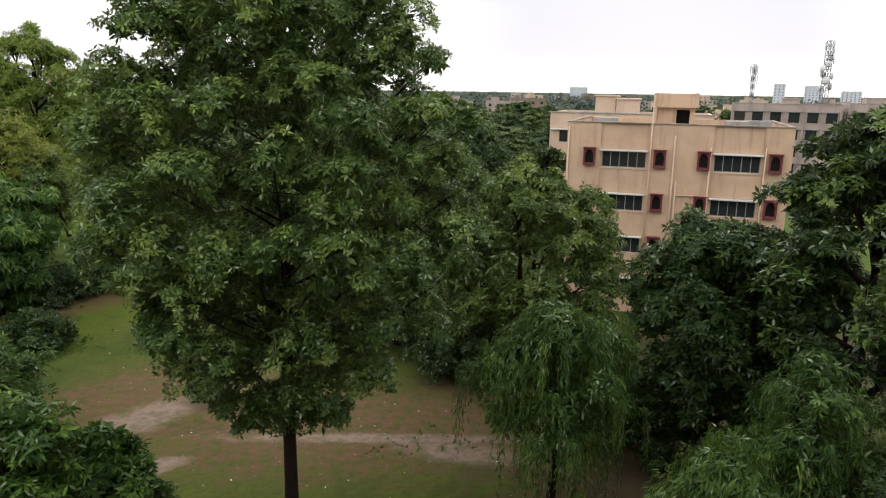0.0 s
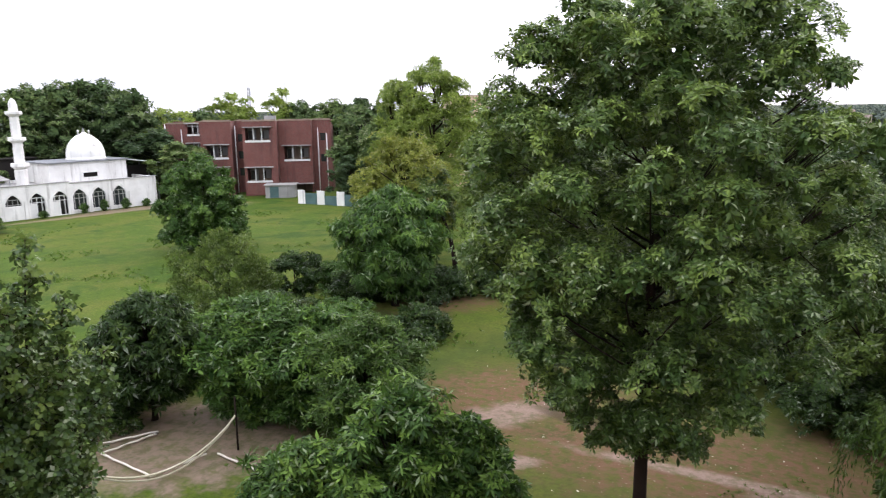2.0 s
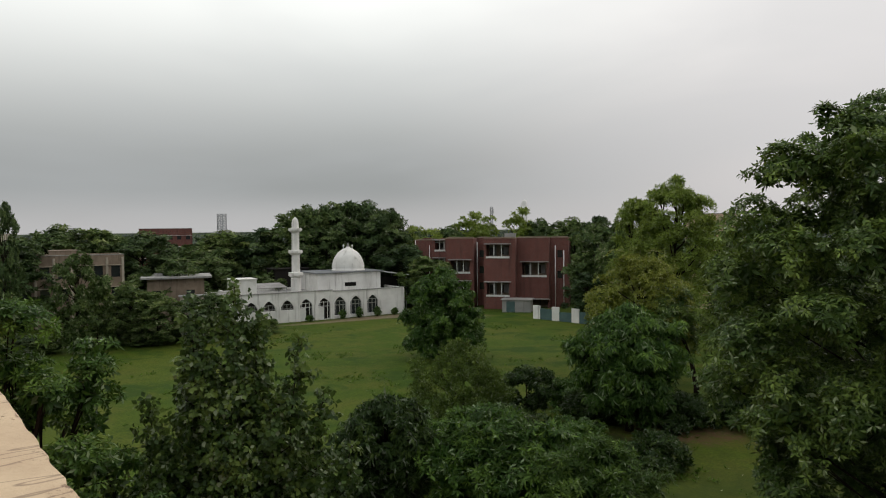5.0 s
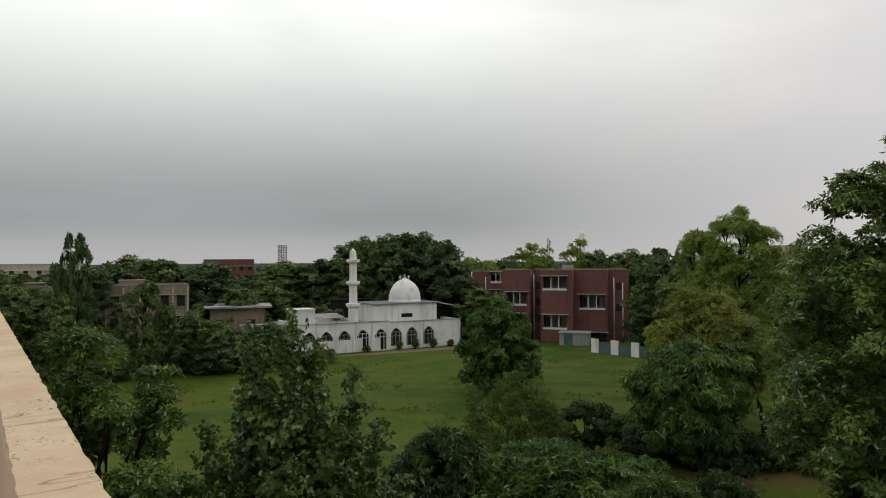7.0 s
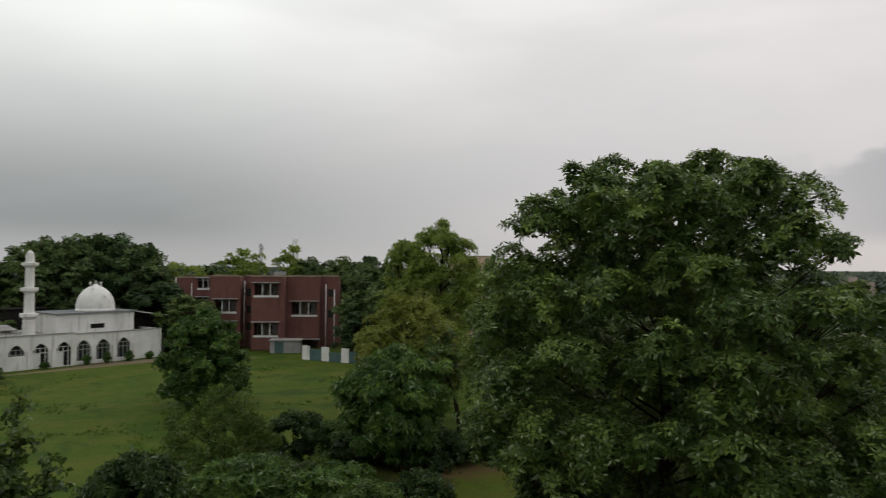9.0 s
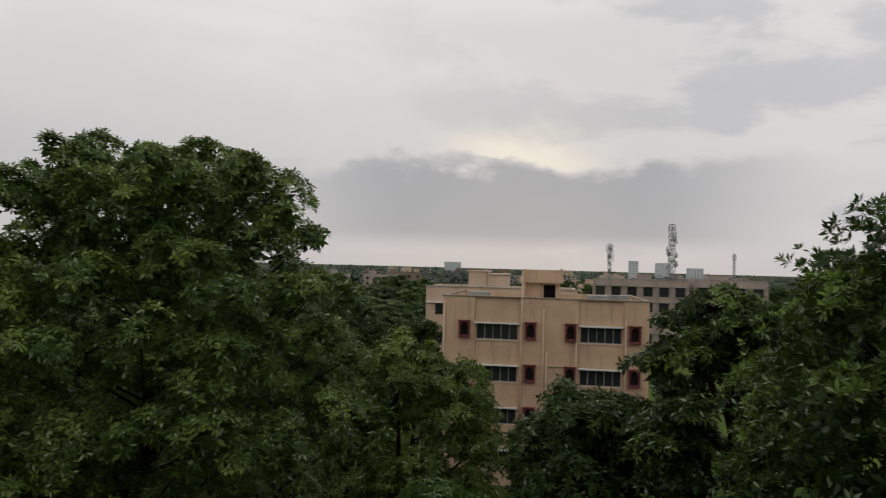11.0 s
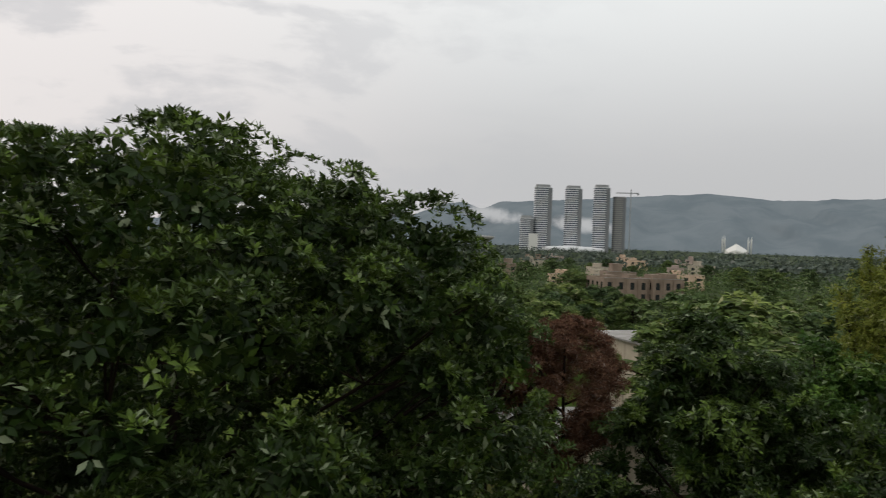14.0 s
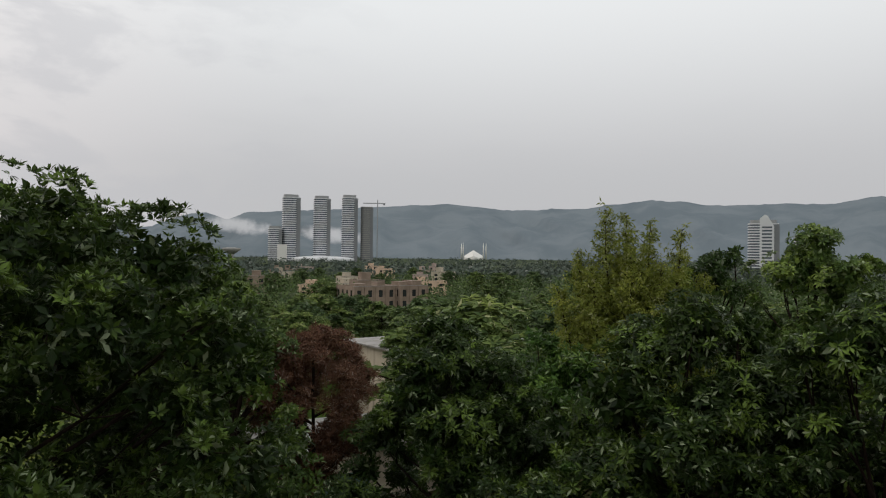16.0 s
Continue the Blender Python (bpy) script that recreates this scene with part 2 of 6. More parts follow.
# chips lie in scattered groups, with reddish old paint in the larger ones
group = k.smooth(k.noise(k.scaled(pos, 1, 1, 1, (3, 5, 0)), 4.5, 3.0, 0.6), 0.54, 0.70)
chip = k.math("MULTIPLY", group, k.smooth(k.noise(k.scaled(pos, 1.0, 1.3, 1), 55.0, 4.0, 0.6), 0.56, 0.62))
c = k.mix(chip, c, rgb(0.17, 0.085, 0.06))
crack = k.smooth(k.math("ABSOLUTE", k.math("SUBTRACT", k.noise(k.scaled(pos, 2.4, 0.5, 1, (1, 0, 4)), 0.45, 5.0, 0.6), 0.5)), 0.004, 0.0005)
c = k.mix(k.math("MULTIPLY", crack, 0.6), c, rgb(0.16, 0.10, 0.07))
finish(k, c, 0.92, k.math("SUBTRACT", fine, k.math("MULTIPLY", chip, 2.0)), 0.7, 0.006)

BRICK = brick_material("red_brick", (0.185, 0.060, 0.045), (0.120, 0.038, 0.032), (0.15, 0.095, 0.078))
UMBER = rough_material("brown_stained_plaster", (0.29, 0.225, 0.165), (0.20, 0.150, 0.110), 1.4, 0.9, (0.075, 0.058, 0.045), 0.8, 0.3, True)
GLASS = plain_material("dark_glass", (0.030, 0.034, 0.036), 0.12, 0.0, 0.3, 0.6)
CURTAIN = plain_material("pale_curtain", (0.30, 0.28, 0.25), 0.9, 0.0, 0.3)
# near-black standing for shade inside openings; also on washing and back hall
DARK = plain_material("dark_interior_shade", (0.020, 0.018, 0.016), 0.95, 0.0, 0.2, 0.1)
STEEL = plain_material("galvanised_steel", (0.36, 0.37, 0.38), 0.5, 0.6, 0.3)
FRAME_W = plain_material("white_frame", (0.70, 0.69, 0.66), 0.5)
TIN = rough_material("tin_roof", (0.30, 0.29, 0.275), (0.22, 0.21, 0.20), 1.5, 0.7, (0.12, 0.085, 0.06), 0.6, 0.2)
GREEN_PAINT = rough_material("faded_green_paint", (0.055, 0.10, 0.10), (0.075, 0.13, 0.125), 1.5, 0.7, (0.07, 0.09, 0.08), 0.5)
ROPE = plain_material("pale_rope", (0.55, 0.50, 0.36), 0.9)
LIME = plain_material("white_tape", (0.66, 0.62, 0.52), 0.9)
TOWER_GLASS = plain_material("tower_glazing", (0.13, 0.15, 0.18), 0.25, 0.2, 0.2, 0.5, 0.05)
TOWER_BAND = plain_material("tower_slab", (0.62, 0.63, 0.65), 0.7, 0.0, 0.15, 0.3, 0.05)
TOWER_DARK = plain_material("tower_unfinished_concrete", (0.20, 0.21, 0.22), 0.9, 0.0, 0.2, 0.3, 0.05)


def ground_material():
    m, k = material("ground_wet_grass")
    pos = k.add("ShaderNodeTexCoord").outputs["Object"]
    wob = k.noise(pos, 0.22, 5.0, 0.6)
    fine, mid = k.noise(pos, 5.0, 5.0, 0.7), k.noise(pos, 0.75, 5.0, 0.65)
    swathe = k.noise(pos, 0.055, 3.0, 0.55, 0.6)
    grass = k.mix(mid, rgb(0.022, 0.047, 0.005), rgb(0.087, 0.132, 0.012))
    grass = k.mix(k.math("MULTIPLY", k.smooth(swathe, 0.42, 0.60), 0.75), grass, k.mix(mid, rgb(0.056, 0.082, 0.010), rgb(0.118, 0.135, 0.018)))
    grass = k.mix(k.math("MULTIPLY", k.smooth(wob, 0.45, 0.62), 0.6), grass, rgb(0.100, 0.104, 0.018))
    rank = k.smooth(k.noise(k.scaled(pos, 1.0, 1.0, 1.0, (11, 4, 0)), 0.16, 6.0, 0.68, 0.4), 0.52, 0.64)
    grass = k.mix(k.math("MULTIPLY", rank, 0.75), grass, k.mix(fine, rgb(0.012, 0.036, 0.005), rgb(0.034, 0.074, 0.010)))
    grass = k.mix(k.math("MULTIPLY", k.smooth(fine, 0.35, 0.7), 0.6), grass, rgb(0.016, 0.036, 0.005))

    def spot(x, y, rx, ry, turn, edge=0.5):
        """1 inside an uneven oval, 0 outside."""
        v = k.add("ShaderNodeMapping", {"Vector": pos, "Location": (x, y, 0), "Rotation": (0, 0, radians(turn)), "Scale": (rx, ry, 1)}, vector_type="TEXTURE").outputs[0]
        s = k.add("ShaderNodeSeparateXYZ", {0: v})
        r = k.math("SQRT", k.math("ADD", k.math("POWER", s.outputs[0], 2.0), k.math("POWER", s.outputs[1], 2.0)))
        r = k.math("ADD", r, k.math("MULTIPLY", k.math("SUBTRACT", mid, 0.5), 1.5))
        return k.smooth(r, 1.0 + edge, 1.0 - edge)

    def union(spots):
        out = spots[0]
        for s in spots[1:]:
            out = k.math("MAXIMUM", out, s)
        return out

    lawn = spot(0, 35, 24, 15, 0, 0.35)
    grass = k.mix(k.math("MULTIPLY", lawn, 0.45), grass, k.mix(mid, rgb(0.034, 0.040, 0.010), rgb(0.066, 0.062, 0.020)))
    worn = union([spot(2, 30.5, 11, 4.2, -4), spot(-8, 36, 6.5, 3.5, 25), spot(-17.5, 52, 4.5, 2.6, 30), spot(14, 25, 7, 4.5, 15), spot(10, 34, 5, 2.5, -10)])
    soil = k.mix(fine, rgb(0.082, 0.040, 0.024), rgb(0.156, 0.086, 0.056))
    broken = k.smooth(k.noise(pos, 1.7, 5.0, 0.65), 0.34, 0.62)
    c = k.mix(k.math("MULTIPLY", worn, k.math("MULTIPLY_ADD", broken, 0.72, 0.16)), grass, soil)
    bare = union([spot(2.5, 29.3, 6.5, 0.42, -9, 0.5), spot(-6.5, 28.2, 1.1, 0.6, 20, 0.3), spot(-22.5, 25.5, 6.5, 4.6, 30, 0.25), spot(-8, 33, 2.5, 1.2, 40), spot(6, 27.5, 2.5, 0.8, -20), spot(-84.5, 86.5, 14, 1.2, 70, 0.4), spot(-79, 97.5, 6, 2.4, 40, 0.4), spot(-83, 92, 9, 2.0, 62, 0.5), spot(-74, 100, 5, 2.5, 20, 0.5)])
    pale = k.mix(fine, rgb(0.150, 0.098, 0.074), rgb(0.270, 0.195, 0.158))
    c = k.mix(k.math("MULTIPLY", bare, k.math("MULTIPLY_ADD", broken, 0.5, 0.35)), c, pale)
    # ground in ovals under and between the trees mixed towards dark brown
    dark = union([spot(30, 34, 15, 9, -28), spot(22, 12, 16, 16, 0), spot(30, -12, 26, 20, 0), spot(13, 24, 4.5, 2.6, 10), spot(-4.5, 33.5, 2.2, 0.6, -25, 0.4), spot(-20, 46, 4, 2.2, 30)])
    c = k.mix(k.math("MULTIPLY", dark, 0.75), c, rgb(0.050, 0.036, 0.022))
    litter = k.smooth(k.noise(pos, 7.0, 2.0, 0.5), 0.70, 0.74)
    c = k.mix(k.math("MULTIPLY", litter, k.math("MULTIPLY", worn, 0.6)), c, rgb(0.36, 0.32, 0.25))
    far = k.add("ShaderNodeVectorMath", {0: pos}, operation="LENGTH").outputs["Value"]
    c = k.mix(k.smooth(far, 125.0, 170.0), c, k.mix(mid, rgb(0.022, 0.036, 0.012), rgb(0.050, 0.066, 0.026)))
    wet = k.math("MULTIPLY", bare, 0.35)
    finish(k, c, k.math("SUBTRACT", 0.9, wet), fine, 0.6, 0.05, spec=0.08)
    return m


GROUND = ground_material()


# ---- mesh helpers ----
def mesh_object(name, bm, mat, parent=None, label=""):
    me = bpy.data.meshes.new(name)
    bm.to_mesh(me)
    bm.free()
    me.materials.append(mat)
    ob = new(name, me)
    if parent:
        ob.parent = parent
    if label:
        ob["label"] = label
    return ob


def part(name, bm, mat, parent, label=""):
    return mesh_object(name, bm, mat, parent, label)


def share(name, src, parent, m):
    """One more piece on the same mesh, at the pose m within its parent."""
    ob = new(name, src.data)
    ob.parent = parent
    ob.matrix_basis = m
    return ob


def boxes(*specs, bevel=0.0):
    """A bmesh of boxes (x0, x1, y0, y1, z0, z1)."""
    bm = bmesh.new()
    for x0, x1, y0, y1, z0, z1 in specs:
        v = [bm.verts.new(p) for p in ((x0, y0, z0), (x1, y0, z0), (x1, y1, z0), (x0, y1, z0), (x0, y0, z1), (x1, y0, z1), (x1, y1, z1), (x0, y1, z1))]
        for f in ((3, 2, 1, 0), (4, 5, 6, 7), (0, 1, 5, 4), (1, 2, 6, 5), (2, 3, 7, 6), (3, 0, 4, 7)):
            bm.faces.new([v[i] for i in f])
    if bevel:
        bmesh.ops.bevel(bm, geom=bm.edges[:], offset=bevel, segments=1, affect="EDGES")
    return bm


def each(name, mat, parent, *specs):
    """Several boxes, each a part of its own."""
    for spec in specs:
        part(name, boxes(spec), mat, parent)


def holed(length, height, y0, y1, holes, z0=0.0):
    """One upright wall along x with rectangular openings (x0, x1, z0, z1) through it."""
    xs = sorted({0.0, length, *[v for h in holes for v in h[:2] if 0 < v < length]})
    zs = sorted({z0, height, *[v for h in holes for v in h[2:] if z0 < v < height]})
    bm = bmesh.new()
    verts = {}

    def at(i, y, k):
        if (i, y, k) not in verts:
            verts[i, y, k] = bm.verts.new((xs[i], y, zs[k]))
        return verts[i, y, k]

    def solid(i, k):
        if not (0 <= i < len(xs) - 1 and 0 <= k < len(zs) - 1):
            return False
        x, z = (xs[i] + xs[i + 1]) / 2, (zs[k] + zs[k + 1]) / 2
        return not any(h[0] < x < h[1] and h[2] < z < h[3] for h in holes)

    for i in range(len(xs) - 1):
        for k in range(len(zs) - 1):
            if not solid(i, k):
                continue
            bm.faces.new((at(i, y0, k), at(i + 1, y0, k), at(i + 1, y0, k + 1), at(i, y0, k + 1)))
            bm.faces.new((at(i, y1, k + 1), at(i + 1, y1, k + 1), at(i + 1, y1, k), at(i, y1, k)))
            for di, dk, p, q in ((-1, 0, (i, k + 1), (i, k)), (1, 0, (i + 1, k), (i + 1, k + 1)), (0, -1, (i, k), (i + 1, k)), (0, 1, (i + 1, k + 1), (i, k + 1))):
                if not solid(i + di, k + dk):
                    bm.faces.new((at(p[0], y0, p[1]), at(p[0], y1, p[1]), at(q[0], y1, q[1]), at(q[0], y0, q[1])))
    bmesh.ops.recalc_face_normals(bm, faces=bm.faces[:])
    return bm


def tube_bm(points, radii, sides=8, bm=None):
    """A tapered tube along points, closed at its end."""
    bm = bm or bmesh.new()
    pts = [Vector(p) for p in points]
    rings = []
    for i, p in enumerate(pts):
        d = (pts[min(i + 1, len(pts) - 1)] - pts[max(i - 1, 0)]).normalized()
        a = d.cross(Vector((0.31, 0.95, 0.02))).normalized()
        b = d.cross(a)
        rings.append([bm.verts.new(p + (a * math.cos(q) + b * math.sin(q)) * radii[i]) for q in (2 * math.pi * j / sides for j in range(sides))])
    for r, s in zip(rings, rings[1:]):
        for j in range(sides):
            bm.faces.new((r[j], r[(j + 1) % sides], s[(j + 1) % sides], s[j])).smooth = True
    bm.faces.new(rings[-1])
    bm.faces.new(rings[0][::-1])
    return bm


def lathe(profile, sides=24, bm=None):
    """Turned round the z axis: profile of (radius, z)."""
    bm = bm or bmesh.new()
    rings = [[bm.verts.new((r * math.cos(2 * math.pi * j / sides), r * math.sin(2 * math.pi * j / sides), z)) for j in range(sides)] for r, z in profile]
    for a, b in zip(rings, rings[1:]):
        for j in range(sides):
            bm.faces.new((a[j], a[(j + 1) % sides], b[(j + 1) % sides], b[j])).smooth = True
    bm.faces.new(rings[0][::-1])
    bm.faces.new(rings[-1])
    return bm


def moved(bm, m):
    bmesh.ops.transform(bm, matrix=m, verts=bm.verts[:])
    return bm


def thing(name, m, label, category, group="", kind=""):
    ob = new(name)
    ob.empty_display_size = 0.3
    ob.matrix_world = m
    return tagged(ob, label, category, group, kind)


def polar(az, d):
    return d * math.sin(radians(az)), d * math.cos(radians(az))


def tri_mesh(name, verts, tris, mat, parent=None, fresh_lit=None):
    """Many loose triangles at once, from arrays."""
    me = bpy.data.meshes.new(name)
    me.vertices.add(len(verts))
    me.vertices.foreach_set("co", np.ascontiguousarray(verts, dtype=np.float32).ravel())
    me.loops.add(len(tris) * 3)
    me.loops.foreach_set("vertex_index", np.ascontiguousarray(tris, dtype=np.int32).ravel())
    me.polygons.add(len(tris))
    me.polygons.foreach_set("loop_start", np.arange(0, len(tris) * 3, 3, dtype=np.int32))
    me.update(calc_edges=True)
    if fresh_lit is not None:
        me.attributes.new("fresh_lit", "FLOAT", "POINT").data.foreach_set("value", np.ascontiguousarray(fresh_lit, dtype=np.float32))
    me.materials.append(mat)
    ob = new(name, me)
    if parent:
        ob.parent = parent
    return ob


# ---- trees ----
def unit(v):
    return v / np.maximum(np.linalg.norm(v, axis=-1, keepdims=True), 1e-9)


def leaves(base, way, normal, length, width, fold=0.18):
    """Folded four-cornered leaves: arrays of where each starts, its way, its face, its size."""
    side = unit(np.cross(way, normal))
    nrm = unit(np.cross(side, way))
    L, W = length[:, None], width[:, None]
    mid = base + way * L * 0.5 - nrm * L * fold * 0.3
    v = np.stack([base, mid + side * W * 0.5 + nrm * W * fold, base + way * L - nrm * L * fold * 0.8, mid - side * W * 0.5 + nrm * W * fold], 1)
    i = np.arange(len(base))[:, None] * 4
    t = np.concatenate([i + [0, 1, 2], i + [0, 2, 3]], 1).reshape(-1, 3)
    return v.reshape(-1, 3), t


def rosettes(rng, centre, axis, count, length, width, spread, droop):
    """Whorls of leaves round each twig's tip."""
    n_r = len(centre)
    ref = unit(np.cross(axis, rng.normal(size=(n_r, 3))))
    other = np.cross(axis, ref)
    phi = (np.arange(count)[None, :] + rng.random((n_r, 1))) * (2 * np.pi / count) + rng.normal(0, 0.25, (n_r, count))
    s = np.radians(spread) + rng.normal(0, 0.28, (n_r, count))
    way = axis[:, None] * np.cos(s)[..., None] + (ref[:, None] * np.cos(phi)[..., None] + other[:, None] * np.sin(phi)[..., None]) * np.sin(s)[..., None]
    way[..., 2] -= droop * (0.6 + 0.8 * rng.random((n_r, count)))
    way = unit(way)
    nrm = np.repeat(axis[:, None], count, 1) + rng.normal(0, 0.25, (n_r, count, 3))
    ln = length * (0.7 + 0.6 * rng.random((n_r, count)))
    return leaves(np.repeat(centre, count, 0) + way.reshape(-1, 3) * 0.02, way.reshape(-1, 3), nrm.reshape(-1, 3), ln.ravel(), (ln * width / length).ravel())


def lobes_of(rng, shape, radius, z0, z1, count, size, seed=0):
    """Clumps that make up a crown, spread by golden angle through its outline."""
    out = []
    if not isinstance(shape, str):
        # an outline of (height, radius): clumps lie in its shell, kept apart from one another
        hs, rs = [q[0] for q in shape], [q[1] for q in shape]
        tries = 0
        while len(out) < count and tries < count * 60:
            tries += 1
            h = rng.uniform(hs[0], hs[-1])
            reach = float(np.interp(h, hs, rs))
            if rng.random() > (reach + 0.8) / (radius + 0.8):
                continue
            a = rng.uniform(0, 2 * math.pi)
            r = size * radius * rng.uniform(0.6, 1.4)
            bulge = 1.0 + 0.12 * noise.noise((math.cos(a) * 1.6 + seed * 1.7, math.sin(a) * 1.6, h * 0.33 + seed))
            d = max(0.0, reach * bulge - r * 0.8) * (1.0 - 0.85 * rng.random() ** 1.7)
            p = (d * math.cos(a), d * math.sin(a), h - 0.75 * r * max(0.0, (h - hs[0]) / (hs[-1] - hs[0]) - 0.3), r)
            if all((p[0] - q[0]) ** 2 + (p[1] - q[1]) ** 2 + 2.2 * (p[2] - q[2]) ** 2 > (0.62 * (r + q[3])) ** 2 for q in out):
                out.append(p)
        return np.array(out)
    low, mid = {"oval": (-0.95, 0.5), "dome": (-0.45, 0.32)}[shape]
    for i in range(count):
        # evenly over a bulging shell
        u = (i + 0.5) / count
        a = i * 2.39996 + rng.uniform(-0.4, 0.4)
        r = size * radius * rng.uniform(0.5, 1.45)
        s = low + (1 - low) * u
        bulge = 1.0 + 0.42 * noise.noise((math.cos(a) * 1.2 + seed * 1.7, math.sin(a) * 1.2, s * 1.4 + seed))
        ring = bulge * (1 - abs(s) ** 2.3) ** 0.5
        c = z0 + (z1 - z0) * mid
        axis = (z1 - c - r * 0.75) if s > 0 else (c - z0 - r * 0.3) / abs(low)
        d = max(0.0, radius * ring - r * 0.8) * rng.uniform(0.74, 1.14)
        out.append((d * math.cos(a), d * math.sin(a), c + s * axis * min(1.04, bulge) * rng.uniform(0.88, 1.04), r))
    return np.array(out)


def limb_tubes(rng, trunk, trunk_r, lobes, z_first, thin):
    """Main limbs from the trunk, and branches off them out to every clump."""
    out, nodes = [], []
    order = sorted(range(len(lobes)), key=lambda i: -math.hypot(lobes[i][0], lobes[i][1]))
    mains = set(order[:max(4, len(lobes) // 4):2])
    for i in sorted(range(len(lobes)), key=lambda i: i not in mains):
        x, y, z, r = lobes[i]
        reach = math.hypot(x, y)
        e = Vector((x, y, z))
        s, r0 = None, 0.0
        if i not in mains and nodes:
            near = min(nodes, key=lambda q: (q[0] - e).length + (0.8 if q[0].z > z else 0.0))
            if (near[0] - e).length < 0.8 * reach:
                s, r0 = near[0], near[1] * 0.6
        if s is None:
            zs = max(z_first * rng.uniform(1.0, 1.4), z - 0.55 * reach - r * 0.5)
            zs = min(zs, trunk[-1][2] - 0.05)
            k = next(j for j in range(1, len(trunk)) if trunk[j][2] >= zs)
            f = (zs - trunk[k - 1][2]) / max(1e-6, trunk[k][2] - trunk[k - 1][2])
            s = Vector(trunk[k - 1]).lerp(Vector(trunk[k]), f)
            r0 = min(trunk_r * 0.5, thin * (0.6 + 0.16 * reach))
        gap = (e - s).length
        sag = Vector((rng.uniform(-0.1, 0.1) * gap, rng.uniform(-0.1, 0.1) * gap, -0.05 * gap))
        pts = [s, s.lerp(e, 0.35) + sag * 0.8, s.lerp(e, 0.7) + sag * 0.7, e]
        out.append((pts, [r0, r0 * 0.75, r0 * 0.5, r0 * 0.2]))
        nodes += [(pts[1], r0 * 0.75), (pts[2], r0 * 0.5)]
        for _ in range(2):
            q = Vector((rng.normal(), rng.normal(), abs(rng.normal()))).normalized() * r * 0.8
            out.append(([pts[2], e + q * 0.4, e + q], [r0 * 0.35, r0 * 0.22, r0 * 0.1]))
    return out


def plant(name, where, label, category, mat, seed, height, radius, crown_low, shape="oval", clumps=26, clump=0.36, twigs=2500, per=7, leaf=0.16,
          leaf_width=0.06, spread=68, droop=0.25, trunk_r=0.2, lean=(0.0, 0.0), bark=BARK, fork=0.55, inner=0.35, bare=False, squash=(1.0, 1.0), group="", core=0.3, rise=0.6, first=0.7, slim=0.5, spray=20, hang=0.35, fresh_share=0.30, ragged=0.13, tips=0.15):
    """A tree or bush: trunk with limbs, and a crown of leaf whorls in clumps with gaps between."""
    rng = np.random.default_rng(seed)
    root = thing(name, pose(where[0], where[1], 0), label, category, group)
    lob = lobes_of(rng, shape, radius, crown_low, height, clumps, clump, seed)
    top = crown_low + (height - crown_low) * fork
    steps = 7
    trunk = []
    for i in range(steps + 1):
        u = i / steps
        trunk.append((lean[0] * u * u + rng.normal(0, 0.03) * (i > 0), lean[1] * u * u + rng.normal(0, 0.03) * (i > 0), -0.2 + (top + 0.2) * u))
    lob[:, 0] = lob[:, 0] * squash[0] + lean[0]
    lob[:, 1] = lob[:, 1] * squash[1] + lean[1]
    bm = tube_bm(trunk, [trunk_r * (1.25 if i == 0 else 1.0 - 0.65 * i / steps) for i in range(steps + 1)], 9)
    part("trunk", bm, bark, root)
    bm = bmesh.new()
    for pts, rad in limb_tubes(rng, trunk, trunk_r, lob, max(0.15, crown_low * first), trunk_r * slim):
        if twigs > 9000:
            part("limb", tube_bm(pts, rad, 6), bark, root)
        else:
            tube_bm(pts, rad, 5, bm)
    if len(bm.verts):
        part("branching", bm, bark, root)
    else:
        bm.free()
    # sprays sit on the clumps' outsides, and some within; each is a small dome of twig tips
    share_of = lob[:, 3] ** 2 / (lob[:, 3] ** 2).sum()
    squeeze = np.array([1.0, 1.0, 0.72])
    bunch = max(24, int(twigs * 1.5 / spray))
    pick = rng.choice(len(lob), size=bunch, p=share_of)
    d = unit(rng.normal(size=(bunch, 3)) + np.array([0, 0, rise]))
    depth = np.where(rng.random(bunch) < inner, rng.uniform(0.4, 0.8, bunch), 0.82 + np.minimum(rng.exponential(ragged, bunch), ragged * 4))
    mid = lob[pick, :3] + d * squeeze * (lob[pick, 3] * depth)[:, None]
    keep = np.ones(bunch, bool)
    for j, (x, y, z, r) in enumerate(lob):
        keep &= ~((np.linalg.norm((mid - [x, y, z]) / squeeze, axis=1) < r * 0.6) & (pick != j))
    mid, d, pick = mid[keep], d[keep], pick[keep]
    bunch = len(mid)
    wide = np.maximum(lob[pick, 3] * 0.42, leaf * 1.2) * rng.uniform(0.6, 1.35, bunch)
    # tint fades downwards: light on the crown's top put into leaf colour
    upper = np.clip((mid[:, 2] - crown_low) / (height - crown_low) * 1.6 - 0.1, 0.15, 1.0)
    young = np.where(rng.random(bunch) < fresh_share, rng.uniform(0.45, 1.0, bunch), rng.uniform(0.0, tips, bunch)) * upper
    owner = rng.integers(0, bunch, twigs)
    face = unit(d[owner] * 0.8 + [0, 0, 0.6])
    flat = rng.normal(size=(twigs, 3))
    flat = unit(flat - face * (flat * face).sum(1, keepdims=True))
    q = np.sqrt(rng.random(twigs)) * 1.1
    pos = mid[owner] + (flat * q[:, None] + face * (0.28 - hang * q ** 2 + rng.normal(0, 0.10, twigs))[:, None]) * wide[owner][:, None]
    ok = pos[:, 2] > 0.1
    pos, d, q, flat, owner = pos[ok], d[owner][ok], q[ok], flat[ok], owner[ok]
    flush = young[owner] * rng.uniform(0.6, 1.0, len(pos))
